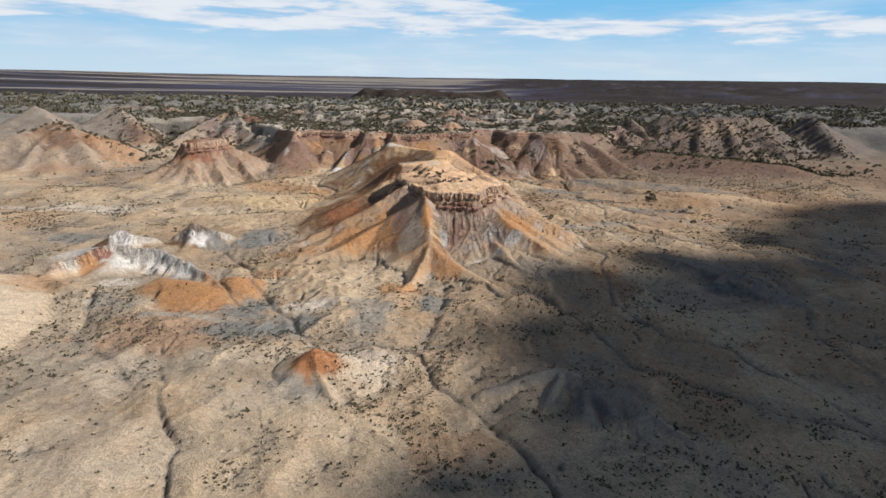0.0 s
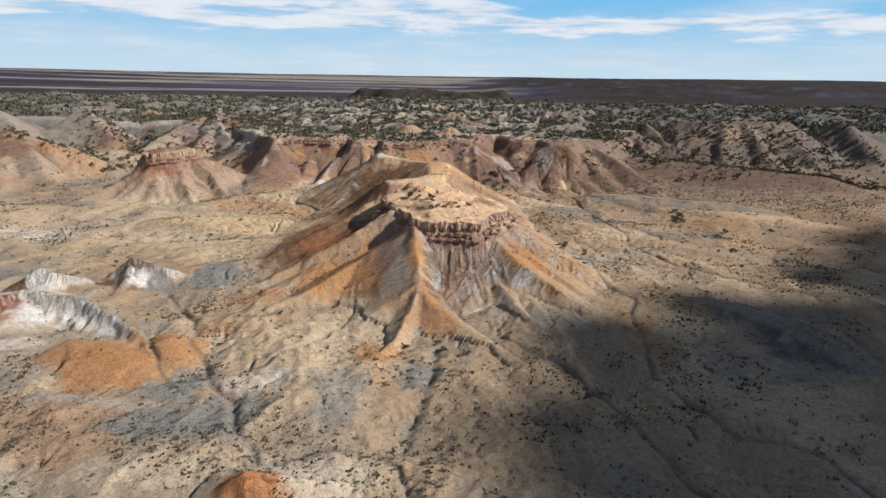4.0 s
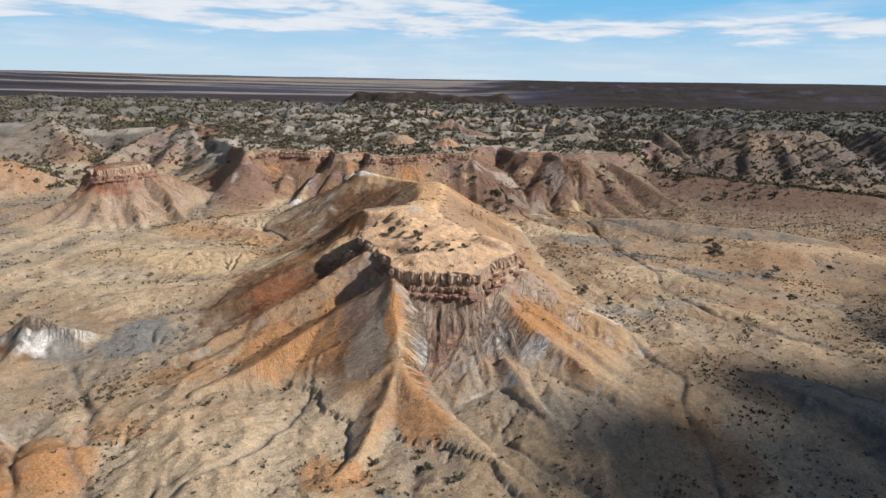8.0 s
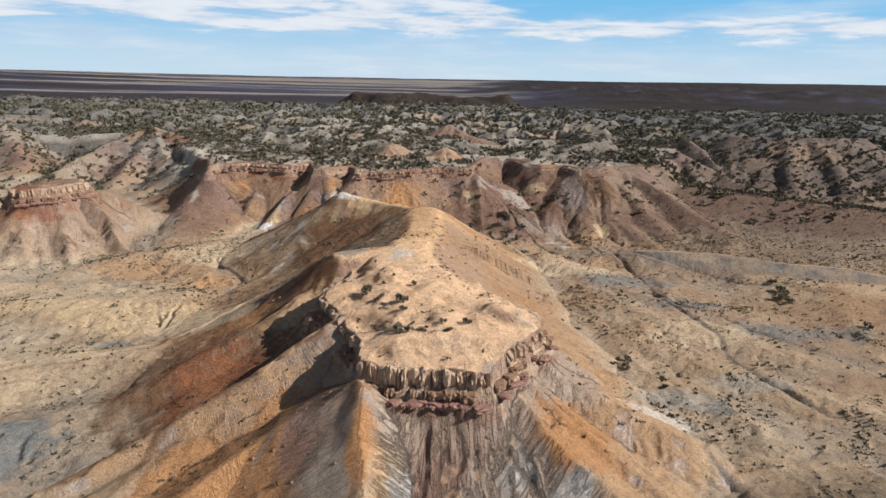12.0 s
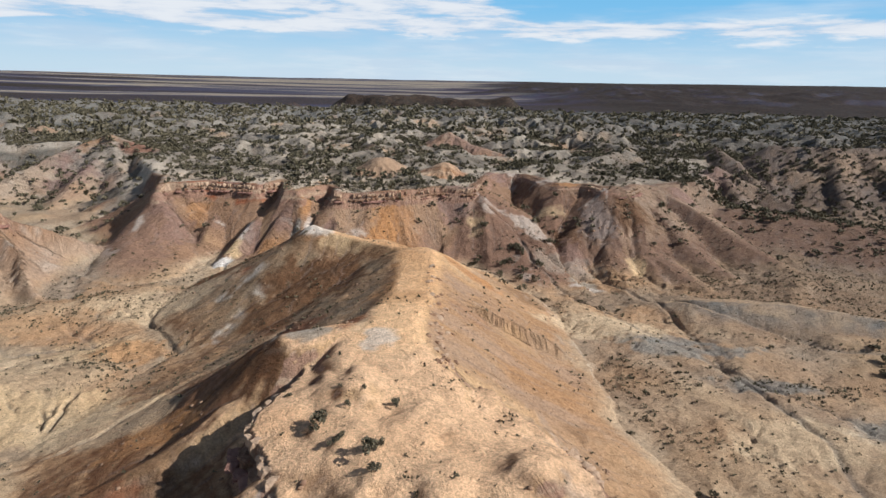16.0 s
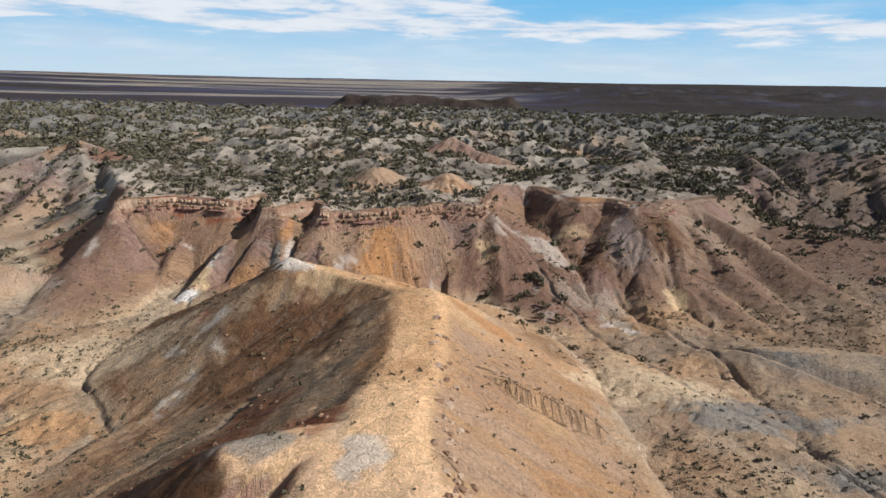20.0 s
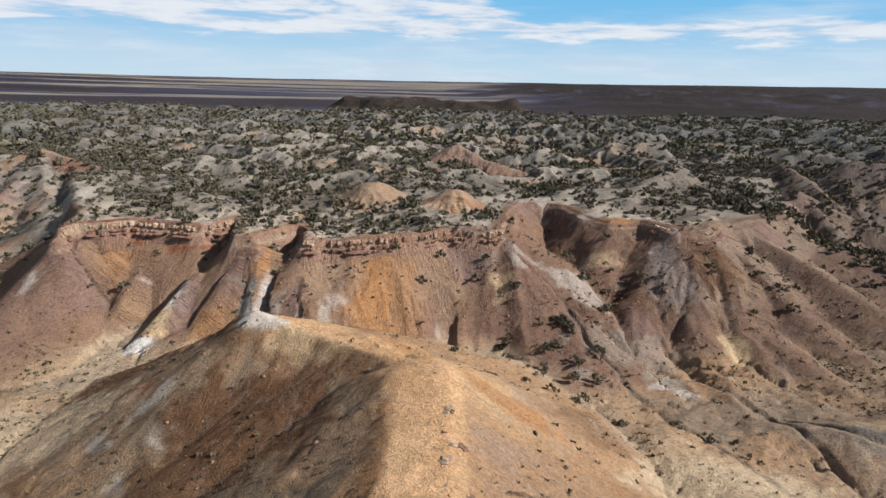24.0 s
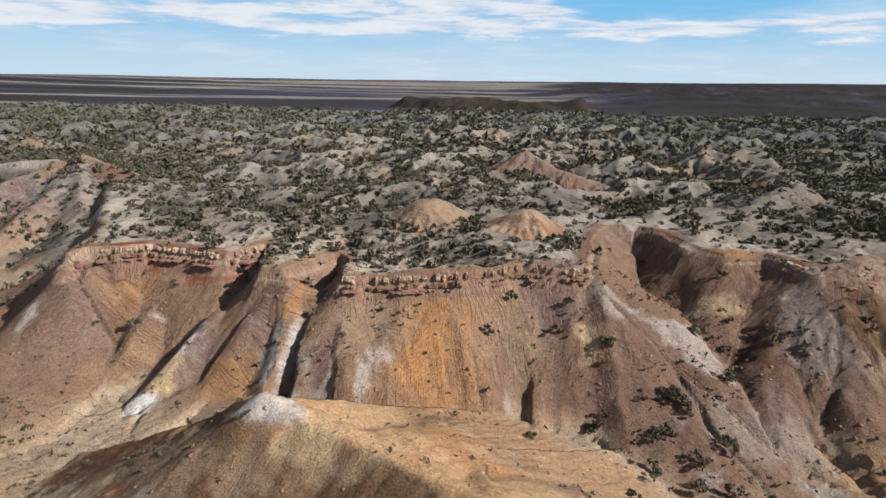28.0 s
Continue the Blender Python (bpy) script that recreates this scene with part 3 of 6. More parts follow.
def shape(X, Y):
    land = Land(X, Y)
    scarp(land)
    long_butte(land)
    small_hills(land)
    # dark flat-topped hills, the long range far off, and the last rise of the plain
    d, *_ = to_line(X + 30 * fbm(X, Y, 80, 3, 44), Y + 30 * fbm(X, Y, 80, 3, 45), [(-130, 1090, 0), (-50, 1070, 0), (20, 1080, 0), (95, 1070, 0)])
    land.Z = np.maximum(land.Z, 31 + 9 * fbm(X, Y, 60, 3, 46) - np.maximum(d - 10, 0) * 0.42 + 3 * fbm(X, Y, 25, 2, 48))
    east = smooth(-80, 420, X - 0.06 * Y + 260 * fbm(X, Y, 420, 4, 41)) * smooth(1150, 1900, Y + 200 * fbm(X, Y, 300, 3, 47))
    land.Z += east * (22 + 12 * fbm(X, Y, 260, 4, 42, 0.55, True) + 15 * fbm(X, Y, 130, 3, 49, 0.5, True))
    away = smooth(2300, 4400, np.hypot(X, Y))
    land.Z = land.Z * (1 - away) + (44 + 16 * smooth(-500, 2600, X) + 12 * fbm(X, Y, 900, 3, 43)) * away
    for pts, w, dep in (
        ([(-80, 140), (-64, 123), (-58, 107), (-48, 94), (-39, 78), (-31, 68), (-21, 70), (-10, 68), (-4, 55), (6, 40), (18, 22)], 0.9, 1.3),
        ([(-72, 116), (-67, 106), (-56, 89), (-45, 83)], 0.7, 1.0),
        ([(-100, 96), (-96, 88), (-88, 68), (-79, 62), (-67, 51), (-65, 58), (-59, 51), (-58, 43), (-49, 31), (-46, 18)], 0.9, 1.3),
        ([(-4, 106), (-3, 96), (-5, 86), (-9, 72)], 2.0, 1.2),
        ([(13, 116), (18, 109), (29, 98), (32, 86), (39, 65), (51, 56), (63, 48), (90, 30)], 0.8, 1.0),
        ([(46, 150), (52, 136), (46, 110), (45, 93), (55, 77), (68, 69), (71, 56), (77, 44)], 0.8, 0.9),
        ([(120, 190), (112, 176), (103, 119), (100, 98), (92, 77), (94, 50)], 0.9, 1.0),
        ([(48, 290), (58, 262), (64, 240), (64, 222), (70, 178), (76, 166), (87, 157), (112, 140)], 0.8, 1.2),
        ([(26, 292), (34, 270), (44, 250), (56, 234), (71, 214), (86, 193), (120, 180)], 0.7, 1.1),
        ([(60, 262), (78, 246), (92, 232), (112, 226)], 0.8, 1.2),
        ([(-108, 290), (-96, 262), (-84, 240), (-72, 229), (-89, 226), (-110, 236)], 0.7, 0.9),
        ([(-30, 220), (-44, 206), (-54, 192), (-70, 180), (-96, 172)], 0.8, 0.8),
        ([(-24, 136), (-26, 120), (-34, 106), (-44, 96)], 0.7, 0.8),
    ):
        land.channel(pts, w, dep)
    return land


def erode(Z, cell, rounds, strength):
    """Rain runs off downhill and cuts rills where it gathers."""
    Z = Z.copy()
    moves = [(a, b) for a in (-1, 0, 1) for b in (-1, 0, 1) if a or b]
    h, w = Z.shape

    def cut(a, n):
        return slice(max(0, a), n + min(0, a)), slice(max(0, -a), n + min(0, -a))

    for _ in range(rounds):
        flows, total = [], np.full(Z.shape, 1e-6, np.float32)
        for a, b in moves:
            (to_y, at_y), (to_x, at_x) = cut(a, h), cut(b, w)
            fall = np.zeros(Z.shape, np.float32)
            fall[at_y, at_x] = np.maximum(Z[at_y, at_x] - Z[to_y, to_x], 0) / (cell * math.hypot(a, b))
            flows.append(fall**6)
            total += flows[-1]
        steep = total ** (1 / 6)
        flows = [f / total for f in flows]
        water = np.ones(Z.shape, np.float32)
        for _ in range(90):
            fresh = np.ones(Z.shape, np.float32)
            for (a, b), f in zip(moves, flows):
                (to_y, at_y), (to_x, at_x) = cut(a, h), cut(b, w)
                fresh[to_y, to_x] += (water * f)[at_y, at_x]
            water = fresh
        Z -= strength * np.minimum(water - 1, 160) ** 0.45 * np.minimum(steep, 1.2) ** 0.8 * 0.12
        soft = Z.copy()
        soft[1:-1, 1:-1] = 0.6 * Z[1:-1, 1:-1] + 0.1 * (Z[2:, 1:-1] + Z[:-2, 1:-1] + Z[1:-1, 2:] + Z[1:-1, :-2])
        Z = Z * 0.7 + soft * 0.3
    return Z, water


# rills: cut on a coarse plan of the whole and on a fine one where the flight passes
class Worn:
    def __init__(self, cell, x0, x1, y0, y1, rounds, strength, margin):
        self.cell, self.x0, self.y0 = cell, x0, y0
        gx, gy = np.arange(x0, x1, cell), np.arange(y0, y1, cell)
        self.nx, self.ny = len(gx), len(gy)
        RX, RY = np.meshgrid(gx, gy)
        smooth_form = shape(RX, RY).Z
        rough = (smooth_form + 0.30 * fbm(RX, RY, 2.2 * cell / 0.5, 2, 51) + 0.3 * fbm(RX, RY, 8.0, 2, 52)).astype(np.float32)
        worn, water = erode(rough, cell, rounds, strength)
        self.fade = smooth(0, margin, np.minimum(np.minimum(RX - x0, x1 - RX), np.minimum(RY - y0 + margin, y1 - RY)))
        self.cuts, self.runs = worn - smooth_form, np.log1p(np.maximum(water - 1, 0) * cell)

    def at(self, X, Y):
        u, v = (X - self.x0) / self.cell, (Y - self.y0) / self.cell
        inside = (u >= 0) & (v >= 0) & (u < self.nx - 1) & (v < self.ny - 1)
        u, v = np.clip(u, 0, self.nx - 1.001), np.clip(v, 0, self.ny - 1.001)
        i, j = u.astype(int), v.astype(int)
        fu, fv = u - i, v - j
        out = []
        for g in (self.cuts, self.runs, self.fade):
            out.append((g[j, i] * (1 - fu) + g[j, i + 1] * fu) * (1 - fv) + (g[j + 1, i] * (1 - fu) + g[j + 1, i + 1] * fu) * fv)
        return out[0], out[1], out[2] * inside


WIDE = Worn(1.1, -330.0, 330.0, 16.0, 640.0, 4, 1.0, 30)
NEAR = Worn(0.5, -125.0, 125.0, 60.0, 345.0, 5, 0.8, 12)


def ground_at(X, Y):
    land = shape(X, Y)
    cuts, runs, f = WIDE.at(X, Y)
    cuts, runs = cuts * f, runs * f
    c, r, f = NEAR.at(X, Y)
    c, cuts = np.clip(c, -0.8, 0.5), np.clip(cuts, -1.4, 0.8)
    creek = np.where(land.owner == 0, 0.75, 0.3) * smooth(2.1, 3.3, runs * (1 - f) + r * f) * (land.rill > 0.35)
    return land, land.Z - creek + (cuts * (1 - f) + c * f) * land.rill * np.where(land.cap, 0.12, 1.0), runs * (1 - f) + r * f


def spread(start, step, rate, end):
    out = [start]
    while abs(out[-1] - start) < abs(end - start):
        out.append(out[-1] + math.copysign(step, end - start))
        step *= rate
    return out[1:]


ys = list(np.arange(16.0, 92.0, 0.8)) + list(np.arange(92.0, 118.0, 0.55)) + list(np.arange(118.0, 200.0, 0.4)) + list(np.arange(200.0, 330.0, 0.5))
ys = np.array(spread(16.0, 1.5, 1.25, -3500)[::-1] + ys + spread(ys[-1], 0.56, 1.0105, 4700))
xs = list(np.arange(-66.0, -30.0, 0.48)) + list(np.arange(-30.0, 34.0, 0.36)) + list(np.arange(34.0, 66.0, 0.48))
xs = np.array(spread(-66.0, 0.5, 1.0165, -4300)[::-1] + xs + spread(xs[-1], 0.5, 1.0165, 4300))
X, Y = np.meshgrid(xs, ys)
land, Z, runs = ground_at(X, Y)
Z = Z + smooth(420, 300, np.hypot(X, Y - 150)) * (0.10 * fbm(X, Y, 2.6, 3, 53, 0.6) - 0.10 * smooth(0.35, 0.6, fbm(X, Y, 5.0, 3, 54, 0.6, True)))
owner = land.owner
slope_x, slope_y = np.gradient(Z, xs, axis=1), np.gradient(Z, ys, axis=0)
steep = np.hypot(slope_x, slope_y)
rise = Z - land.base

# ---------------------------------------------------------------- colours of the earth
SAND, PALE, ORANGE, RED, WHITE, GREY, DARK, PLUM, YELLOW, BROWN, SCRUB = (np.array(c) for c in (
    (0.44, 0.32, 0.20), (0.54, 0.43, 0.30), (0.465, 0.26, 0.13), (0.31, 0.13, 0.075), (0.73, 0.67, 0.57), (0.275, 0.25, 0.205),
    (0.13, 0.12, 0.11), (0.305, 0.205, 0.152), (0.63, 0.46, 0.265), (0.20, 0.128, 0.08), (0.17, 0.15, 0.11)))
color = np.zeros(X.shape + (3,)) + SAND


def tint(mask, tone):
    global color
    m = np.clip(mask, 0, 1)[..., None]
    color = color * (1 - m) + tone * m


def box(out, k):
    """The mean over a square of cells."""
    for axis in (0, 1):
        c = np.cumsum(np.pad(out, [(k + 1, k) if a == axis else (0, 0) for a in (0, 1)], mode="edge"), axis=axis)
        n = 2 * k + 1
        out = (np.take(c, range(n, c.shape[axis]), axis) - np.take(c, range(0, c.shape[axis] - n), axis)) / n
    return out


crest = Z - box(Z, 16)
n1, n2, n3, n4 = fbm(X, Y, 40, 4, 61), fbm(X, Y, 12, 4, 62), fbm(X, Y, 3.5, 3, 63), fbm(X, Y, 1.5, 2, 60)
reach = np.hypot(X, Y - 60)
tint(smooth(-0.05, 0.25, n1 + 0.25 * n2 + 0.15 * n3) * 0.75, PALE * 0.65 + YELLOW * 0.35)
tint(smooth(-0.12, 0.2, fbm(X, Y, 55, 4, 64) + 0.2 * n3) * 0.75, ORANGE * 0.45 + SAND * 0.5 + PLUM * 0.05)
tint(smooth(0.15, 0.5, fbm(X, Y, 34, 4, 65) + 0.2 * n2 + 0.15 * n3 + 0.12 * smooth(10, 90, X)) * 0.55, GREY * 0.7 + SAND * 0.3)
tint(smooth(0.0, -0.6, crest) * 0.32 * smooth(2, 0, rise), GREY * 0.7 + SAND * 0.3)
tint(smooth(0.15, 0.6, crest) * 0.55, PALE * 0.4 + ORANGE * 0.2 + YELLOW * 0.4)
hill = smooth(0.6, 3.0, rise)


def on(*who):
    """A soft-edged mask of some of the forms."""
    return smooth(0.2, 0.8, box(np.isin(owner, who).astype(float), 4) + 0.15 * n3)


strata = rise + 1.3 * n2 + 0.4 * n3
streak = np.where(owner == BUTTE, 0.7, 0.3) * value_noise(land.along / 4.5, rise / 14, 66) + np.where(owner == BUTTE, 0.4, 0.2) * value_noise(land.along / 1.7, rise / 8, 68) + np.where(owner == BUTTE, 0.0, 0.7) * value_noise(land.along / 12, rise / 12, 69)
tint(on(BUTTE) * hill * 0.7, ORANGE * 0.6 + SAND * 0.4)
# west-facing flanks: own brown, deepened for the side turned from the sun
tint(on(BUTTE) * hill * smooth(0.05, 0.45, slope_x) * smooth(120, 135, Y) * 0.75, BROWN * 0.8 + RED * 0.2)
front = on(BUTTE) * smooth(152, 146, Y) * smooth(116, 122, Y) * smooth(-7.5, -5, X) * smooth(24, 19, X - 0.35 * (148 - Y)) * hill * smooth(0.35, 0.6, steep)
tint(front * 0.9, PLUM * 0.45 + PALE * 0.25 + GREY * 0.3)
tint(front * smooth(0.05, 0.4, streak) * 0.75, WHITE * 0.35 + GREY * 0.65)
tint(front * smooth(0.2, 0.6, -streak) * 0.55, PLUM * 0.6 + RED * 0.4)
tint(on(BUTTE) * (1 - np.clip(front, 0, 1)) * smooth(0.0, 0.45, 0.6 * n2 + 0.6 * streak) * hill * 0.5, BROWN)
tint(on(BUTTE) * smooth(0.25, 0.6, streak) * smooth(0.5, 0.8, steep) * 0.55, WHITE * 0.6 + PLUM * 0.4)
tint(on(BUTTE) * smooth(5, 9, strata) * smooth(17, 13, strata) * smooth(0.5, 0.85, steep) * 0.8, PLUM * 0.55 + PALE * 0.45)
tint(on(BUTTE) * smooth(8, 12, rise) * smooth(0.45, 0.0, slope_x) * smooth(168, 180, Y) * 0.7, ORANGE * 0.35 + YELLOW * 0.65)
# the west-facing side again, further back
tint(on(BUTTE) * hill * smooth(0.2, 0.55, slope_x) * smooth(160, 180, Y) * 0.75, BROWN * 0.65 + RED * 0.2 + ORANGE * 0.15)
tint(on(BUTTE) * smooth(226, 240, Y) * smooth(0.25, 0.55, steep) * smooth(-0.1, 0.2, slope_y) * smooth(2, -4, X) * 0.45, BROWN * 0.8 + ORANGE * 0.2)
tint(on(BUTTE) * smooth(0.6, 0.3, steep) * smooth(9, 12, rise) * 0.9, np.array((0.72, 0.475, 0.275)))
slopes = on(SCARP, SCARP_WEST, RIGHT_HILL, LEFT_BUTTE, FAR_LEFT, FAR_RIGHT)
tint(slopes * hill * 0.9, ORANGE * 0.27 + BROWN * 0.2 + PLUM * 0.4 + SAND * 0.13)
tint(slopes * hill * smooth(0.0, 0.45, streak + 0.5 * n2) * 0.6, PLUM * 0.8 + BROWN * 0.2)
tint(slopes * hill * smooth(0.05, 0.5, -streak + 0.4 * n2) * 0.5, ORANGE * 0.4 + SAND * 0.6)
tint(on(SCARP) * hill * smooth(2, 14, X) * 0.55, BROWN * 0.6 + PLUM * 0.4)
tint(slopes * hill * smooth(0.6, 0.85, value_noise(land.along / 3.1, rise / 10, 67) + 0.3 * n2 + 0.2 * n4) * 0.5, WHITE * 0.5 + PALE * 0.3 + GREY * 0.2)
tint(on(RIGHT_HILL, FAR_RIGHT) * hill * 0.5, PLUM * 0.4 + GREY * 0.3 + BROWN * 0.3)
tint(on(LEFT_BUTTE) * hill * smooth(12, 3, rise) * 0.55, PALE * 0.7 + PLUM * 0.3)
tint(on(FAR_LEFT) * hill * smooth(0.2, -0.2, n1) * 0.6, PALE * 0.8 + GREY * 0.2)
tint(on(UPLAND) * 0.95, SAND * 0.15 + PLUM * 0.12 + GREY * 0.4 + PALE * 0.13 + SCRUB * 0.2)
tint(on(UPLAND) * smooth(0.1, 0.5, n2 + 0.5 * n1 + 0.3 * n3 + 0.15 * crest) * 0.5, PALE * 0.8 + GREY * 0.2)
tint(on(UPLAND) * smooth(18, 3, np.abs(scarp_distance(X, Y)[0]) + 9 * n2) * 0.75, PALE * 0.85 + WHITE * 0.15)
tint(on(UPLAND) * smooth(0.0, 0.4, fbm(X, Y, 16, 4, 69) - 0.3 * crest) * 0.85, SCRUB * 0.8 + PLUM * 0.2)
tint(on(UPLAND) * smooth(0.2, 0.5, fbm(X, Y, 30, 3, 68)) * smooth(0.3, 0.6, steep) * 0.7, ORANGE * 0.6 + SAND * 0.4)
tint(on(PINK_MOUND) * 0.9, SAND * 0.5 + PLUM * 0.4 + ORANGE * 0.1)
tint(on(ORANGE_MOUND) * 0.9, ORANGE * 0.4 + PLUM * 0.6)
tint(on(ORANGE_MOUND) * smooth(0.0, 0.4, streak) * 0.6, PALE)
tint(on(RED_RIDGE, RED_SPUR, RED_KNOLL) * 0.8, ORANGE * 0.2 + PLUM * 0.65 + RED * 0.15)
tint(on(RED_RIDGE, RED_SPUR) * smooth(0.0, 0.4, n2 + n3) * 0.5, PALE * 0.6 + PLUM * 0.4)
tint(on(RED_KNOLL) * 0.5, BROWN)
tint(on(RED_HILL) * smooth(1.6, 4.2, strata), RED * 0.45 + ORANGE * 0.55)
tint(on(RED_HILL) * smooth(2.5, 0.5, strata) * 0.5, PALE)
tint(on(WHITE_HILL, WHITE_PEAKS) * smooth(0.5, 2.0, rise), WHITE * 0.45 + PALE * 0.45 + GREY * 0.1)
tint(on(WHITE_HILL) * smooth(104, 98, Y) * 0.9, PALE * 0.7 + YELLOW * 0.3)
tint(on(WHITE_PEAKS) * smooth(0.0, 0.3, n3 + n2) * 0.7, BROWN)
tint(on(ORANGE_HILL) * 0.85, ORANGE * 0.75 + SAND * 0.25)
tint(on(GREY_HILL) * smooth(0.2, 1.6, rise + 0.6 * n2) * 0.85, GREY * 0.45 + DARK * 0.55)
tint(on(GREY_HILL) * smooth(0.2, 0.6, crest) * 0.5, GREY * 0.6 + PALE * 0.4)
tint(on(GREY_BANK) * smooth(-0.05, 0.15, slope_y) * smooth(0.3, 1.2, rise) * np.clip(0.62 + 0.7 * n2 + 0.4 * n3, 0.1, 0.9), GREY * 0.7 + DARK * 0.3)


def patch(x, y, rx, ry, tone, strength=0.8):
    near = (slice(*np.searchsorted(ys, [y - 2.2 * ry, y + 2.2 * ry])), slice(*np.searchsorted(xs, [x - 2.2 * rx, x + 2.2 * rx])))
    d = np.hypot((X[near] - x) / rx, (Y[near] - y) / ry) + 0.4 * n2[near] + 0.4 * n3[near] + 0.35 * n4[near]
    m = (smooth(1.25, 0.7, d) * strength)[..., None]
    color[near] = color[near] * (1 - m) + tone * m


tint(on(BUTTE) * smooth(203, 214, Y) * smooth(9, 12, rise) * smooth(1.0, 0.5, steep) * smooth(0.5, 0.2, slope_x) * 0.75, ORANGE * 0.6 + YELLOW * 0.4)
tint(on(SCARP) * hill * smooth(-22, -15, X) * smooth(-2, -8, X) * smooth(-0.5, 0.1, streak) * 0.7, ORANGE * 0.85 + SAND * 0.15)
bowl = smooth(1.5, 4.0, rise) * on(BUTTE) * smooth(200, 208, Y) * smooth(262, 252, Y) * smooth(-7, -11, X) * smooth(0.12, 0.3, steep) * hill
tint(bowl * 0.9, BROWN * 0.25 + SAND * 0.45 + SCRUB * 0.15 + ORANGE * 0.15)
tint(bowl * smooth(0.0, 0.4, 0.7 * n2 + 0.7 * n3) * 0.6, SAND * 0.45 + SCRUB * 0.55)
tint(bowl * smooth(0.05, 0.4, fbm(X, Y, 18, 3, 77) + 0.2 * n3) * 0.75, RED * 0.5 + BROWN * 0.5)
edges = np.minimum(to_line(X, Y, [(-39, 239, 0), (-44, 229, 0), (-48, 221, 0)])[0], to_line(X, Y, [(-42, 247, 0), (-48, 241, 0), (-53, 236, 0)])[0])
tint(on(BUTTE) * smooth(3.2, 1.0, edges + n2) * smooth(0.35, 0.6, steep) * smooth(-0.15, 0.2, streak + n3) * 0.6, WHITE * 0.5 + PALE * 0.5)
band = to_line(X + 5 * n1, Y + 6 * n2, [(38, 232, 0), (56, 222, 0), (76, 204, 0), (98, 184, 0), (120, 172, 0)])[0]
tint(smooth(8, 2, band + 3 * n3) * smooth(2.5, 1.0, rise) * 0.5, GREY * 0.8 + SAND * 0.2)
flat_east = smooth(18, 45, X) * smooth(165, 200, Y) * smooth(2.5, 0.5, rise)
tint(flat_east * (0.5 + 0.4 * n2), ORANGE * 0.35 + BROWN * 0.35 + SAND * 0.3)
tint(smooth(50, 90, X) * smooth(215, 280, Y) * 0.5, SCRUB * 0.7 + PLUM * 0.3)
tint(on(RIGHT_HILL) * hill * 0.62, BROWN * 0.6 + PLUM * 0.4)
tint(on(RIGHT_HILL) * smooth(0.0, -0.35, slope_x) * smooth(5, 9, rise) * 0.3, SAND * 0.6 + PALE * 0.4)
bank = on(BUTTE) * smooth(3, 7, X) * smooth(36, 30, X) * smooth(212, 216, Y) * smooth(234, 230, Y) * smooth(0.4, 0.65, steep)
tint(bank * 0.9, PLUM * 0.4 + PALE * 0.35 + GREY * 0.25)
tint(bank * smooth(0.1, 0.4, streak) * smooth(5, 14, X) * 0.9, YELLOW * 0.7 + PALE * 0.3)
tint(bank * smooth(16, 24, X) * 0.7, GREY * 0.6 + PALE * 0.4)
patch(-70.9, 96.7, 14, 8, ORANGE, 0.95)
patch(-62.1, 105.8, 5, 5, ORANGE, 0.75)
patch(-53.1, 93.0, 5, 5, GREY, 0.875)
patch(-68.2, 154.1, 7, 5, GREY, 0.95)
patch(-84.2, 143.6, 8, 4, GREY, 0.75)
patch(-60.4, 82.9, 12, 6, GREY, 0.625)
patch(-30.9, 139.4, 11, 8, ORANGE, 0.875)
patch(-50.2, 168.0, 10, 12, BROWN, 0.6875)
patch(-23.1, 149.1, 4, 6, ORANGE, 0.95)
patch(-6.7, 132.8, 3, 8, ORANGE, 0.875)
patch(-2.2, 118.2, 6, 6, ORANGE, 0.75)
patch(-14.8, 103.8, 6, 4, ORANGE, 0.75)
patch(23.1, 145.6, 6, 6, ORANGE, 0.75)
patch(-5.6, 95.8, 4, 6, GREY, 0.875)
patch(-21.7, 90.4, 8, 6, GREY, 0.625)
patch(27.5, 120.9, 10, 8, GREY, 0.5)
patch(50.0, 114.4, 5, 12, ORANGE, 0.5)
patch(52.6, 166.0, 6, 3, GREY, 0.875)
patch(-71.8, 201.6, 20, 7, YELLOW, 0.625)
patch(-101.2, 192.4, 18, 6, PALE, 0.625)
patch(-98.4, 208.4, 15, 6, YELLOW, 0.625)
patch(-4.4, 232.6, 4, 6, ORANGE, 0.75)
patch(-19.9, 196.2, 5, 3, GREY, 0.625)
patch(50.4, 168.8, 8, 4, PALE * 0.5 + GREY * 0.5, 0.875)
patch(23.4, 161.1, 6, 8, PLUM * 0.5 + PALE * 0.5, 0.875)
patch(18.4, 153.6, 5, 8, PLUM * 0.5 + PALE * 0.5, 0.75)
patch(-71.8, 188.9, 5, 3, GREY, 0.875)
patch(-34.9, 172.4, 8, 8, BROWN, 0.625)
patch(-40.5, 167.2, 6, 6, ORANGE, 0.625)
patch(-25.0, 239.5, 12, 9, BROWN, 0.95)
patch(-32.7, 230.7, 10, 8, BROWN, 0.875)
patch(-14.0, 201.1, 6, 5, RED, 0.625)
patch(-49.0, 249.9, 5, 3, RED, 0.625)
patch(-29.4, 255.0, 2, 2, PALE * 0.6 + WHITE * 0.4, 0.75)
patch(-6.7, 215.0, 5, 6, ORANGE, 0.75)
patch(-22.3, 252.9, 8, 1.5, ORANGE, 0.75)
patch(-2.7, 235.3, 3, 3, ORANGE, 0.875)
patch(8.3, 217.0, 4, 4, PLUM, 0.875)
patch(17.0, 218.7, 3, 3, YELLOW, 0.875)
patch(23.4, 220.8, 3, 3, PALE * 0.5 + GREY * 0.5, 0.95)
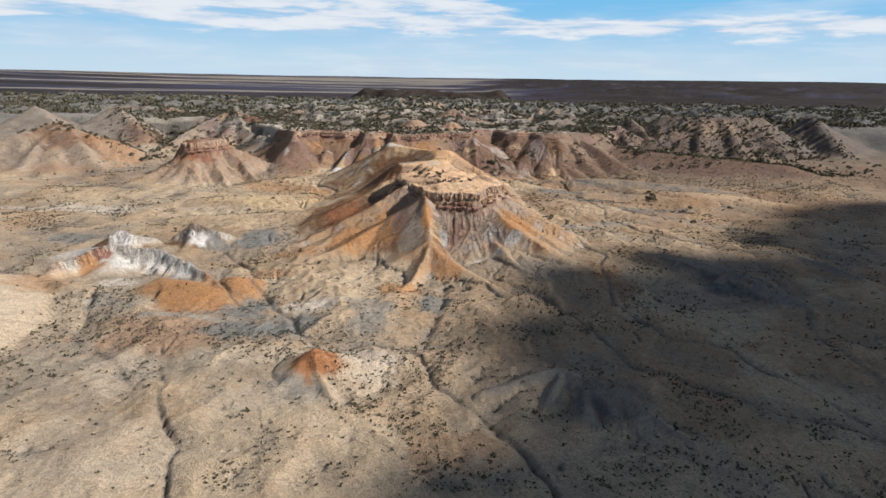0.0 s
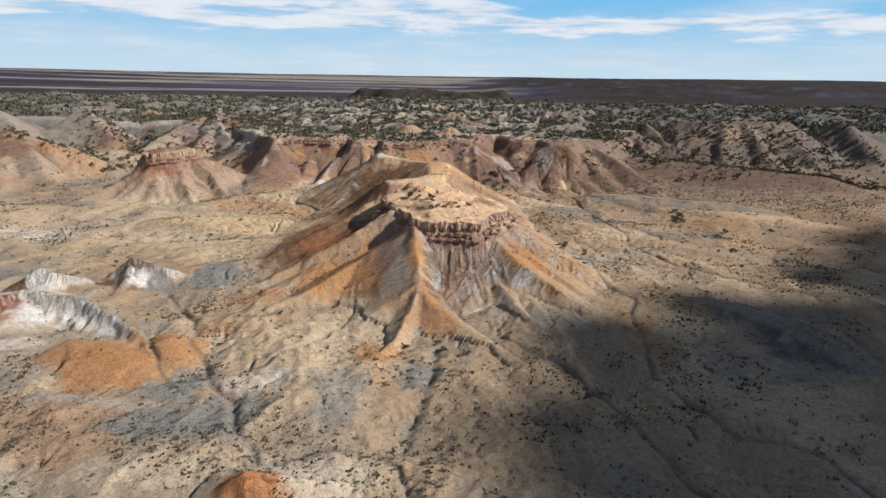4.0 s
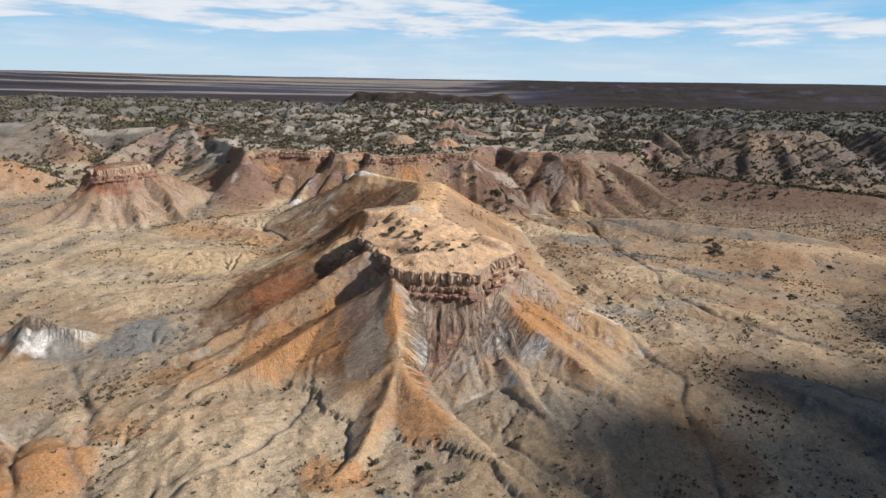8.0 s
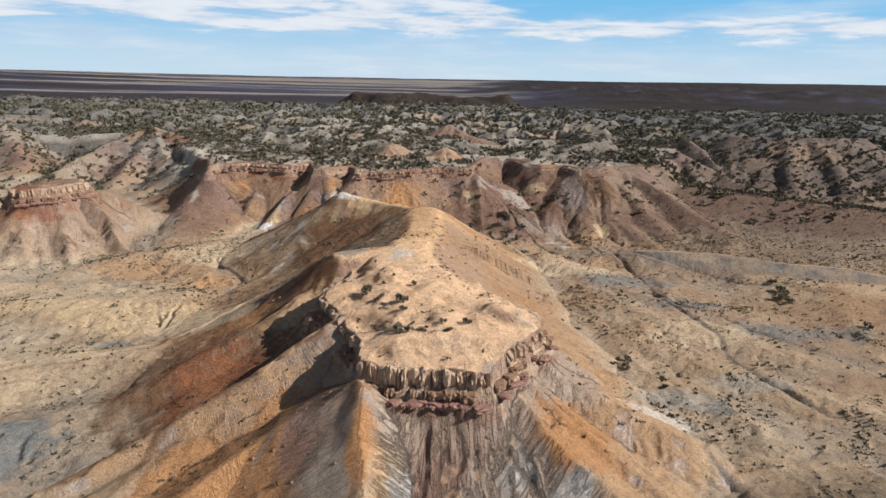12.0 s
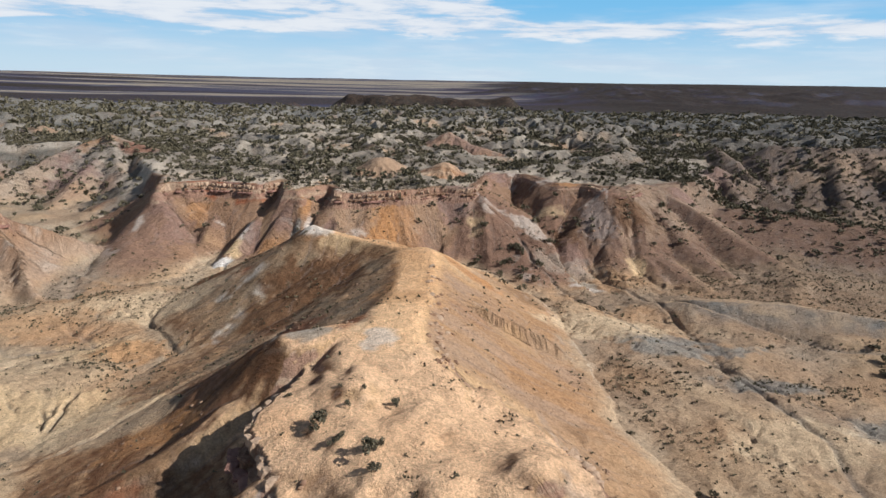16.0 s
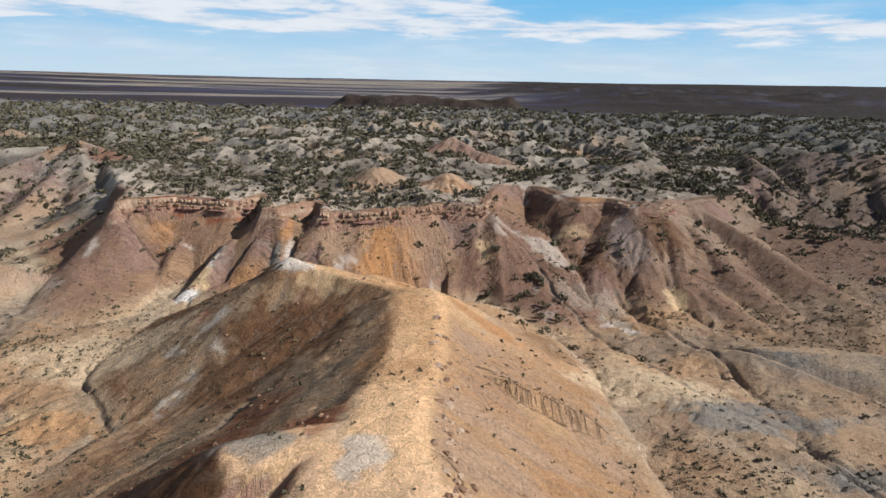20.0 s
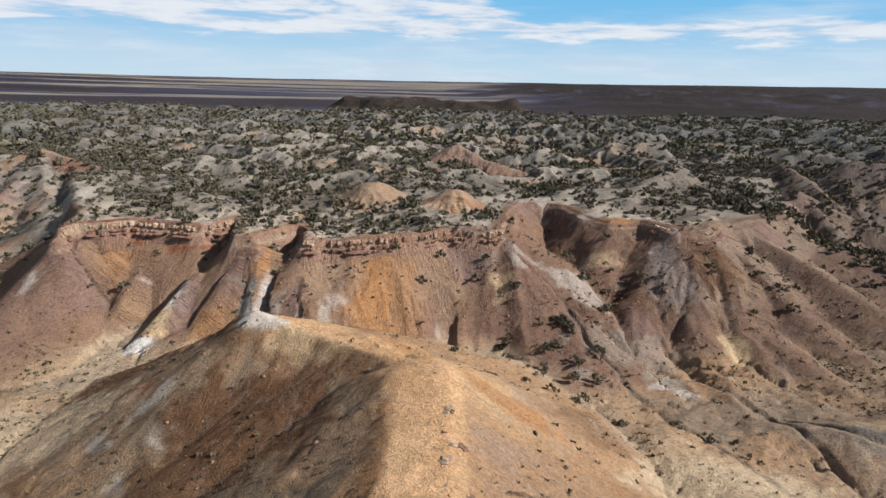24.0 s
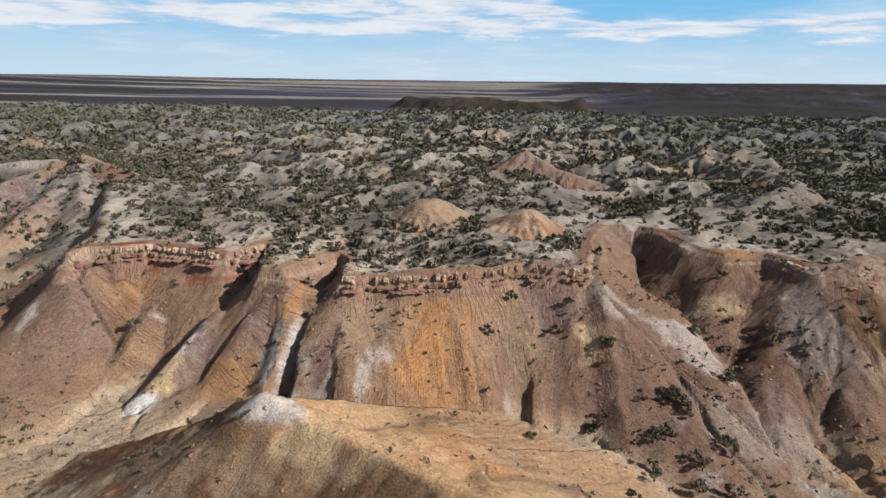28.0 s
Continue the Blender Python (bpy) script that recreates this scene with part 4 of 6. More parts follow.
patch(11.0, 242.6, 6, 3, ORANGE, 0.875)
patch(20.5, 202.6, 6, 3, ORANGE, 0.625)
patch(54.1, 235.6, 14, 3, GREY, 0.75)
patch(68.5, 217.1, 12, 3, GREY, 0.75)
patch(-38.0, 187.7, 8, 4, ORANGE, 0.875)
patch(-17.6, 173.5, 4, 3, ORANGE, 0.875)
patch(-69.8, 226.6, 14, 5, YELLOW, 0.5)
patch(-15.6, 292.9, 5, 9, ORANGE, 0.95)
patch(-17.7, 287.1, 5, 5, ORANGE, 0.95)
patch(-8.7, 260.5, 6, 4, ORANGE, 0.75)
patch(-28.4, 295.1, 6, 8, SAND * 0.5 + PLUM * 0.35 + ORANGE * 0.15, 0.875)
patch(-1.5, 300.5, 8, 10, SAND * 0.5 + PLUM * 0.35 + ORANGE * 0.15, 0.75)
patch(-33.1, 288.9, 1.6, 6, PLUM, 0.95)
patch(-40.7, 290.2, 1.2, 6, WHITE, 0.5)
patch(-43.7, 288.7, 1.5, 6, GREY, 0.875)
patch(-49.2, 296.5, 4, 6, PLUM, 0.625)
patch(-42.6, 300.1, 2, 4, ORANGE, 0.75)
patch(-50.4, 285.5, 5, 4, ORANGE, 0.625)
patch(-60.0, 293.5, 2.4, 5, WHITE * 0.7 + PALE * 0.3, 0.8)
patch(-61.6, 287.1, 3, 3, YELLOW, 0.875)
patch(-64.2, 281.1, 3, 2, WHITE, 0.95)
patch(-79.7, 304.3, 4, 5, ORANGE, 0.625)
patch(-80.9, 312.0, 5, 3, RED, 0.5)
patch(-70.9, 312.7, 4, 3, PLUM, 0.95)
patch(-96.6, 296.3, 1.5, 4, WHITE * 0.6 + PALE * 0.4, 0.6)
patch(-90.1, 302.5, 5, 5, PLUM, 0.625)
patch(9.1, 306.3, 3, 5, PALE, 0.875)
patch(12.7, 296.2, 3, 5, YELLOW, 0.625)
patch(-21.5, 338.7, 9, 8, SAND * 0.5 + PLUM * 0.35 + ORANGE * 0.15, 0.95)
patch(3.3, 337.0, 6, 6, ORANGE, 0.375)
patch(23.7, 345.5, 6, 5, PLUM, 0.95)
patch(47.2, 327.5, 5, 2, ORANGE, 0.625)
patch(39.4, 315.1, 6, 3, YELLOW, 0.5)
patch(43.4, 300.4, 6, 8, BROWN, 0.75)
patch(55.1, 303.9, 6, 10, PLUM * 0.5 + GREY * 0.5, 0.875)
patch(12.7, 420.8, 8, 10, PLUM, 0.5)
patch(64.5, 438.0, 8, 6, ORANGE, 0.4375)
patch(73.4, 403.5, 12, 8, BROWN, 0.75)
patch(-171.6, 404.1, 12, 4, ORANGE, 0.625)
patch(-143.4, 387.8, 7, 8, ORANGE, 0.625)
patch(-175.6, 390.5, 6, 8, PLUM, 0.95)
patch(-240.2, 475.8, 14, 8, ORANGE, 0.625)
patch(-20.4, 252.3, 7, 3, YELLOW, 0.95)
patch(-5.0, 254.1, 8, 3, ORANGE, 0.75)
patch(42.7, 274.2, 5, 3, PALE * 0.5 + GREY * 0.5, 0.875)
patch(62.6, 287.1, 3, 6, YELLOW, 0.75)
patch(91.6, 330.2, 5, 4, PLUM, 0.95)
patch(44.5, 270.3, 6, 2, WHITE, 0.625)
patch(-86.0, 88.5, 6, 4, PALE * 0.5 + GREY * 0.5, 0.8)
patch(-64.9, 68.9, 10, 6, SAND * 0.5 + PLUM * 0.35 + ORANGE * 0.15, 0.875)
patch(-41.3, 81.0, 9, 7, GREY, 0.75)
patch(-33.5, 48.8, 6, 5, GREY, 0.625)
patch(-20.2, 57.4, 8, 5, PALE, 0.75)
patch(-40.7, 45.4, 9, 5, PALE, 0.625)
patch(49.2, 105.5, 6, 6, SAND * 0.5 + PLUM * 0.35 + ORANGE * 0.15, 0.625)
patch(-0.7, 31.2, 8, 6, ORANGE, 0.375)
patch(26.0, 40.3, 2, 3, PALE * 0.5 + GREY * 0.5, 0.875)
patch(34.3, 36.4, 2, 3, PALE * 0.5 + GREY * 0.5, 0.875)
patch(-62.2, 28.3, 14, 10, PALE, 0.625)
patch(-119.7, 102.5, 10, 10, ORANGE, 0.5)
patch(-125.8, 259.8, 10, 8, PLUM * 0.5 + PALE * 0.5, 0.625)
patch(-134.3, 260.1, 10, 5, RED, 0.625)
patch(-154.5, 392.5, 20, 14, PALE * 0.5 + GREY * 0.5, 0.75)
patch(-200.1, 300.7, 16, 12, ORANGE, 0.5)
patch(199.7, 395.8, 30, 10, SAND * 0.5 + PLUM * 0.35 + ORANGE * 0.15, 0.625)
patch(-71.1, 75.7, 16, 12, SAND * 0.5 + PLUM * 0.35 + ORANGE * 0.15, 0.875)
patch(-51.8, 75.9, 8, 5, GREY, 0.875)
patch(-42.5, 75.4, 8, 5, GREY, 0.625)
patch(-46.4, 63.1, 12, 5, PALE, 0.6)
patch(-72.2, 56.0, 8, 8, PALE, 0.6)
patch(-18.1, 64.4, 10, 4, PALE * 0.8 + WHITE * 0.2, 0.6)
patch(-70.7, 91.0, 9, 6, ORANGE, 0.75)
patch(-70.5, 107.0, 4, 3, ORANGE, 0.75)
patch(-59.4, 103.1, 4, 4, ORANGE, 0.625)
patch(-55.6, 88.9, 5, 4, GREY, 0.75)
patch(-68.8, 82.5, 12, 1.5, PALE * 0.5 + GREY * 0.5, 0.95)
patch(-95.5, 92.0, 4, 4, PALE * 0.5 + GREY * 0.5, 0.95)
patch(-98.1, 105.7, 5, 4, PALE * 0.6 + WHITE * 0.4, 0.75)
patch(-100.6, 117.7, 5, 3, WHITE, 0.6)
patch(-90.8, 118.4, 5, 3, WHITE, 0.6)
patch(-80.0, 113.2, 4, 2, WHITE, 0.875)
patch(-110.2, 114.2, 5, 4, ORANGE, 0.95)
patch(-108.9, 118.7, 4, 3, RED, 0.75)
patch(-89.7, 144.3, 4, 3, WHITE, 0.95)
patch(-97.5, 142.9, 2, 2, BROWN, 0.875)
patch(-114.7, 137.5, 4, 3, WHITE, 0.75)
patch(-117.7, 135.1, 3, 3, BROWN, 0.95)
patch(-69.5, 146.7, 7, 5, GREY, 0.875)
patch(-135.6, 148.8, 10, 5, GREY, 0.75)
patch(-94.6, 184.3, 25, 8, YELLOW * 0.5 + PALE * 0.5, 0.75)
patch(-156.0, 191.1, 30, 6, PALE * 0.6 + WHITE * 0.4, 0.625)
patch(-56.6, 116.3, 8, 4, ORANGE, 0.5625)
patch(-51.8, 134.8, 8, 5, ORANGE, 0.5625)
patch(-40.9, 166.8, 9, 9, RED, 0.5)
patch(-38.1, 92.8, 8, 4, PALE * 0.6 + WHITE * 0.4, 0.625)
patch(-20.8, 81.7, 6, 6, GREY, 0.625)
patch(-13.3, 132.6, 6, 6, PALE * 0.5 + GREY * 0.5, 0.625)
patch(-5.1, 131.7, 3, 8, YELLOW * 0.5 + PALE * 0.5, 0.5)
patch(-8.3, 138.3, 1.5, 6, ORANGE, 0.95)
patch(23.0, 146.1, 5, 6, ORANGE, 0.875)
patch(-3.3, 126.8, 3, 6, ORANGE, 0.75)
patch(-20.4, 139.6, 5, 6, ORANGE, 0.875)
patch(-17.7, 142.0, 3, 5, PLUM, 0.75)
patch(42.6, 159.3, 8, 4, PALE * 0.6 + WHITE * 0.4, 0.75)
patch(-1.1, 169.4, 5, 3, ORANGE, 0.4375)
patch(3.7, 153.1, 4, 3, PLUM * 0.5 + PALE * 0.5, 0.625)
patch(-3.4, 239.0, 4, 8, ORANGE, 0.75)
patch(-32.6, 241.2, 10, 6, BROWN, 0.875)
patch(-24.5, 190.5, 8, 6, BROWN, 0.75)
patch(-65.5, 249.0, 18, 8, YELLOW * 0.5 + PALE * 0.5, 0.75)
patch(41.2, 240.9, 14, 6, YELLOW * 0.5 + PALE * 0.5, 0.75)
patch(57.9, 231.3, 14, 4, GREY, 0.75)
patch(-62.7, 226.2, 10, 5, ORANGE, 0.625)
patch(-166.4, 378.2, 9, 9, PLUM, 0.95)
patch(-148.8, 402.8, 10, 4, RED, 0.625)
patch(-123.4, 339.8, 9, 8, PALE * 0.5 + GREY * 0.5, 0.75)
patch(-79.4, 321.9, 6, 6, PLUM, 0.625)
patch(-80.9, 312.6, 12, 2, RED, 0.75)
patch(-62.9, 309.9, 6, 2, RED, 0.75)
patch(-85.0, 295.6, 6, 6, PLUM, 0.75)
patch(-57.5, 292.0, 2.5, 8, PLUM, 0.875)
patch(7.0, 307.2, 5, 8, PLUM, 0.875)
patch(43.1, 289.7, 4, 10, PLUM, 0.75)
patch(66.7, 307.8, 8, 8, BROWN, 0.75)
patch(162.7, 526.9, 10, 8, ORANGE, 0.5)
patch(119.7, 366.3, 8, 10, PLUM, 0.75)
patch(-6.1, 196.8, 5, 10, YELLOW * 0.5 + PALE * 0.5, 0.75)
patch(-5.5, 218.8, 3, 8, ORANGE, 0.625)
patch(53.6, 264.1, 18, 8, SAND * 0.4 + BROWN * 0.3 + GREY * 0.3, 0.625)
patch(61.0, 262.1, 20, 6, SAND * 0.4 + BROWN * 0.3 + GREY * 0.3, 0.5)
patch(40.3, 282.9, 10, 6, PALE * 0.5 + GREY * 0.5, 0.5)
patch(-93.9, 218.0, 22, 9, YELLOW * 0.5 + PALE * 0.5, 0.625)
patch(-79.8, 169.8, 12, 6, YELLOW * 0.5 + PALE * 0.5, 0.5)
patch(63.0, 198.3, 14, 6, YELLOW * 0.5 + PALE * 0.5, 0.625)
patch(94.6, 202.3, 16, 5, GREY, 0.625)
patch(67.8, 176.7, 8, 3, PALE * 0.5 + GREY * 0.5, 0.75)
patch(86.9, 177.0, 10, 4, SAND * 0.5 + PLUM * 0.35 + ORANGE * 0.15, 0.75)
patch(-51.8, 197.5, 14, 6, YELLOW * 0.5 + PALE * 0.5, 0.625)
patch(-89.2, 236.1, 14, 5, ORANGE, 0.375)
patch(-29.3, 55.5, 4.5, 4.5, RED * 0.4 + ORANGE * 0.6, 0.95)
rock = land.cap & (steep > 0.75)
bands = value_noise(Z * 1.7 + 0.5 * n2, X * 0.02, 71) + 0.5 * value_noise(Z * 5.0, X * 0.05, 72)
tint(rock * 0.85, RED * 0.35 + PLUM * 0.4 + PALE * 0.25)
tint(rock * smooth(0.0, 0.6, bands) * 0.7, PALE * 0.8 + ORANGE * 0.2)
tint(on(BUTTE) * land.cap * smooth(0.75, 0.4, steep) * 0.7, np.array((0.71, 0.475, 0.285)))
ridge_line = [lift(p) for p in ((-5.5, 190, 16.8), (-4.6, 205, 15.6), (-3.6, 213, 14.8), (-3, 222, 14.3), (-2.6, 233, 14.1), (-3.5, 243, 14.4), (-9, 249, 13.5), (-16, 253, 13.4), (-24, 256, 14.4), (-30, 258, 15.6))]
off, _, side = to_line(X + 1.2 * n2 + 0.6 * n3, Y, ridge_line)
east_side = on(BUTTE) * (side > 0) * smooth(4.5, 6.5, off) * smooth(240, 232, Y) * smooth(188, 196, Y) * hill
tint(east_side * 0.75, ORANGE * 0.5 + SAND * 0.3 + BROWN * 0.2)
tint(east_side * smooth(0.0, 0.4, fbm(X * 0.35 + Y * 0.1, Y, 5, 4, 79)) * 0.45, PLUM * 0.6 + PALE * 0.4)
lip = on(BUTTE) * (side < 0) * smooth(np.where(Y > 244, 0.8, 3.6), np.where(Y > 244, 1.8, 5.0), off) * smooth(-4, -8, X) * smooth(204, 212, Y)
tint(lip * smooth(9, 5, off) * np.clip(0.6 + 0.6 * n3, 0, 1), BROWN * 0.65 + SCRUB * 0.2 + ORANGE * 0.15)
tint(on(BUTTE) * (1 - lip) * smooth(6.0, 3.0, off) * smooth(184, 194, Y) * 0.85, np.array((0.74, 0.48, 0.265)))
tint(on(BUTTE) * (1 - lip) * smooth(6.0, 3.0, off) * smooth(206, 216, Y) * np.clip(0.35 + 0.6 * n2 + 0.4 * n3, 0, 0.7), ORANGE * 0.85 + YELLOW * 0.15)
patch(-7.0, 192.6, 2.8, 3.4, WHITE * 0.5 + PALE * 0.5, 0.7)
patch(-18.5, 195.0, 5, 3, PALE * 0.5 + GREY * 0.5, 0.8)
patch(-29.0, 256.5, 3.5, 2.5, WHITE * 0.6 + PALE * 0.4, 0.8)
tint(smooth(2.1, 3.2, runs) * 0.55 * (owner == 0), GREY * 0.65 + DARK * 0.35)
tint(smooth(2.0, 3.4, runs) * 0.35 * (owner > 0), GREY * 0.5 + PLUM * 0.5)
tint(land.wash * 0.6, GREY * 0.5 + DARK * 0.3 + SAND * 0.2)
# the far country, its tones cooled with distance to stand for haze
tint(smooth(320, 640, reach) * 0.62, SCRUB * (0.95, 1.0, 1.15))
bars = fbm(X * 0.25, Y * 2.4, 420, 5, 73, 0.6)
far_plain = smooth(950, 1200, Y) + smooth(900, 1300, np.abs(X))
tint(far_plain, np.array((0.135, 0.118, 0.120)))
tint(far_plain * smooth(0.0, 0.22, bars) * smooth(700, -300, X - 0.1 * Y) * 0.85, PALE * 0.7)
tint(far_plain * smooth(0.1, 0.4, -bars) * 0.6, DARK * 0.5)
tint(far_plain * smooth(0.55, 0.9, steep * 3 + fbm(X, Y, 90, 3, 74)) * 0.3, GREY)
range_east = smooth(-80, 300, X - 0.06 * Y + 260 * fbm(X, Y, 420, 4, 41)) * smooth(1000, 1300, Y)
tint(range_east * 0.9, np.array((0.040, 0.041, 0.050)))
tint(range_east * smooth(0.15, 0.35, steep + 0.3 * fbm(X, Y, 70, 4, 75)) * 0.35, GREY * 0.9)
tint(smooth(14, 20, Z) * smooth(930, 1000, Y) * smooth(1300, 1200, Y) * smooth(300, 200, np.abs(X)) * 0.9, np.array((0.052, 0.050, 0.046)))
tint(smooth(14, 20, Z) * smooth(930, 1000, Y) * smooth(1300, 1200, Y) * smooth(0.0, 0.3, fbm(X, Y, 40, 3, 76)) * smooth(300, 200, np.abs(X)) * 0.5, PLUM * 0.6)
MIDDLE = np.array((0.38, 0.29, 0.205))
# colours further north turn slightly bluer, haze put into the ground tone
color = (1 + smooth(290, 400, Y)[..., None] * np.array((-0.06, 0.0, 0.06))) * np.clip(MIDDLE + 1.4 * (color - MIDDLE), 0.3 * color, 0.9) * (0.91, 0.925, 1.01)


def material(name, roughness=0.95):
    m = bpy.data.materials.new(name)
    m.use_nodes = True
    tree = m.node_tree
    shader = tree.nodes["Principled BSDF"]
    shader.inputs["Roughness"].default_value = roughness
    shader.inputs["Specular IOR Level"].default_value = 0.15
    return m, tree, shader


def earth_material():
    m, tree, shader = material("weathered earth")
    tone = tree.nodes.new("ShaderNodeVertexColor")
    tone.layer_name = "earth"
    where = tree.nodes.new("ShaderNodeNewGeometry").outputs["Position"]
    run = tree.nodes.new("ShaderNodeAttribute")
    run.attribute_name = "slope_run"
    split = tree.nodes.new("ShaderNodeSeparateXYZ")
    tree.links.new(run.outputs["Vector"], split.inputs[0])
    grain = node(tree, "ShaderNodeTexNoise", Scale=3.5, Detail=6.0, Roughness=0.7)
    mottle = node(tree, "ShaderNodeTexNoise", Scale=0.22, Detail=4.0, Roughness=0.6, Distortion=0.8)
    clods = node(tree, "ShaderNodeTexNoise", Scale=0.9, Detail=5.0, Roughness=0.65, Distortion=1.2)
    pebbles = node(tree, "ShaderNodeTexVoronoi", Scale=1.6)
    for n in (grain, mottle, clods, pebbles):
        tree.links.new(where, n.inputs["Vector"])
    # rills that follow the slope, finer than the ground's own mesh
    down = tree.nodes.new("ShaderNodeCombineXYZ")
    tree.links.new(math_node(tree, "MULTIPLY", split.outputs[0], 0.75), down.inputs[0])
    tree.links.new(math_node(tree, "MULTIPLY", split.outputs[1], 0.16), down.inputs[1])
    rills = node(tree, "ShaderNodeTexNoise", Scale=1.0, Detail=5.0, Roughness=0.6, Distortion=0.4)
    tree.links.new(down.outputs[0], rills.inputs["Vector"])
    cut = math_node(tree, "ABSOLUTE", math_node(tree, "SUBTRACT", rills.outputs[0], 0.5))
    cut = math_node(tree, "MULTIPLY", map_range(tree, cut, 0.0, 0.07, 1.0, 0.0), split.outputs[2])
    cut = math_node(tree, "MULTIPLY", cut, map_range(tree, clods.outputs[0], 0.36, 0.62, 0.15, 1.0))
    # soft stains, dark stones and the darker bottoms of the rills
    warm = mix_color(tree, map_range(tree, mottle.outputs[0], 0.40, 0.68, 0.0, 0.12), tone.outputs[0], (0.50, 0.31, 0.19))
    pale = mix_color(tree, map_range(tree, mottle.outputs[0], 0.48, 0.30, 0.0, 0.12), warm, (0.50, 0.42, 0.33))
    a = map_range(tree, grain.outputs[0], 0.32, 0.68, 0.78, 1.2)
    b = map_range(tree, clods.outputs[0], 0.34, 0.62, 0.82, 1.12)
    stones = map_range(tree, pebbles.outputs["Distance"], 0.08, 0.2, 0.42, 1.0)
    sown = map_range(tree, clods.outputs[0], 0.47, 0.40, 0.0, 1.0)
    stones = math_node(tree, "MAXIMUM", stones, math_node(tree, "SUBTRACT", 1.0, sown))
    shade = math_node(tree, "MULTIPLY", math_node(tree, "MULTIPLY", a, b), stones)
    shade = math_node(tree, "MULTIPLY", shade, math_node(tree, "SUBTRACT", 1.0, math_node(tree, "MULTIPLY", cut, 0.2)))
    mixed = tree.nodes.new("ShaderNodeVectorMath")
    mixed.operation = "SCALE"
    tree.links.new(pale, mixed.inputs[0])
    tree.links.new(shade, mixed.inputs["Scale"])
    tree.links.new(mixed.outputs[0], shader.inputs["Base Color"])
    relief = math_node(tree, "ADD", math_node(tree, "MULTIPLY", grain.outputs[0], 0.34), math_node(tree, "MULTIPLY", clods.outputs[0], 0.42))
    relief = math_node(tree, "SUBTRACT", relief, math_node(tree, "MULTIPLY", cut, 1.1))
    bump = node(tree, "ShaderNodeBump", Strength=1.0, Distance=0.6)
    tree.links.new(relief, bump.inputs["Height"])
    tree.links.new(bump.outputs[0], shader.inputs["Normal"])
    return m


def leaf_material(name, dark, light):
    m, tree, shader = material(name, 0.8)
    pick = tree.nodes.new("ShaderNodeNewGeometry")
    tone = mix_color(tree, pick.outputs["Random Per Island"], dark, light)
    spots = node(tree, "ShaderNodeTexNoise", Scale=0.12, Detail=3.0)
    tree.links.new(pick.outputs["Position"], spots.inputs["Vector"])
    shift = map_range(tree, spots.outputs[0], 0.35, 0.65, 0.0, 0.5)
    tree.links.new(mix_color(tree, shift, tone, (0.12, 0.105, 0.065)), shader.inputs["Base Color"])
    return m


def stone_material(name, base, dark):
    m, tree, shader = material(name, 0.9)
    pick = tree.nodes.new("ShaderNodeNewGeometry")
    info = tree.nodes.new("ShaderNodeObjectInfo")
    grain = node(tree, "ShaderNodeTexNoise", Scale=2.2, Detail=6.0, Roughness=0.7)
    tree.links.new(pick.outputs["Position"], grain.inputs["Vector"])
    mixed = math_node(tree, "MULTIPLY", math_node(tree, "ADD", pick.outputs["Random Per Island"], info.outputs["Random"]), 0.35)
    tone = mix_color(tree, math_node(tree, "ADD", mixed, map_range(tree, grain.outputs[0], 0.35, 0.65, 0.0, 0.4), True), base, dark)
    tree.links.new(tone, shader.inputs["Base Color"])
    bump = node(tree, "ShaderNodeBump", Strength=0.8, Distance=0.2)
    tree.links.new(grain.outputs[0], bump.inputs["Height"])
    tree.links.new(bump.outputs[0], shader.inputs["Normal"])
    return m


EARTH = earth_material()
LEAF = leaf_material("dry olive leaves", (0.085, 0.078, 0.054), (0.21, 0.185, 0.13))
TUFT = leaf_material("grey-green tufts", (0.055, 0.05, 0.034), (0.14, 0.122, 0.08))
BARK = stone_material("grey bark", (0.16, 0.13, 0.10), (0.07, 0.055, 0.045))
STONE = stone_material("rust-brown stone", (0.40, 0.27, 0.18), (0.19, 0.10, 0.07))

# ---------------------------------------------------------------- the land as objects
normals = np.stack([-slope_x, -slope_y, np.ones_like(Z)], -1)
normals /= np.linalg.norm(normals, axis=-1, keepdims=True)
verts = np.stack([X, Y, Z], -1).reshape(-1, 3)
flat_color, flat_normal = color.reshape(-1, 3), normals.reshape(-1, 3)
flat_run = np.stack([land.along % 900, rise, smooth(0.55, 0.8, steep) * smooth(1, 4, rise) * np.where(np.isin(owner, (WHITE_HILL, GREY_BANK, WHITE_PEAKS)), 1.0, np.where(owner == BUTTE, np.maximum(0.25 + 0.75 * smooth(0.3, 0.7, land.rill), front), 0.35))], -1).reshape(-1, 3)
rows, cols = X.shape
corner = np.arange(rows * cols).reshape(rows, cols)
quads = np.stack([corner[:-1, :-1], corner[:-1, 1:], corner[1:, 1:], corner[1:, :-1]], -1).reshape(-1, 4)
quad_owner, quad_cap = owner[:-1, :-1].reshape(-1), land.cap[:-1, :-1].reshape(-1)


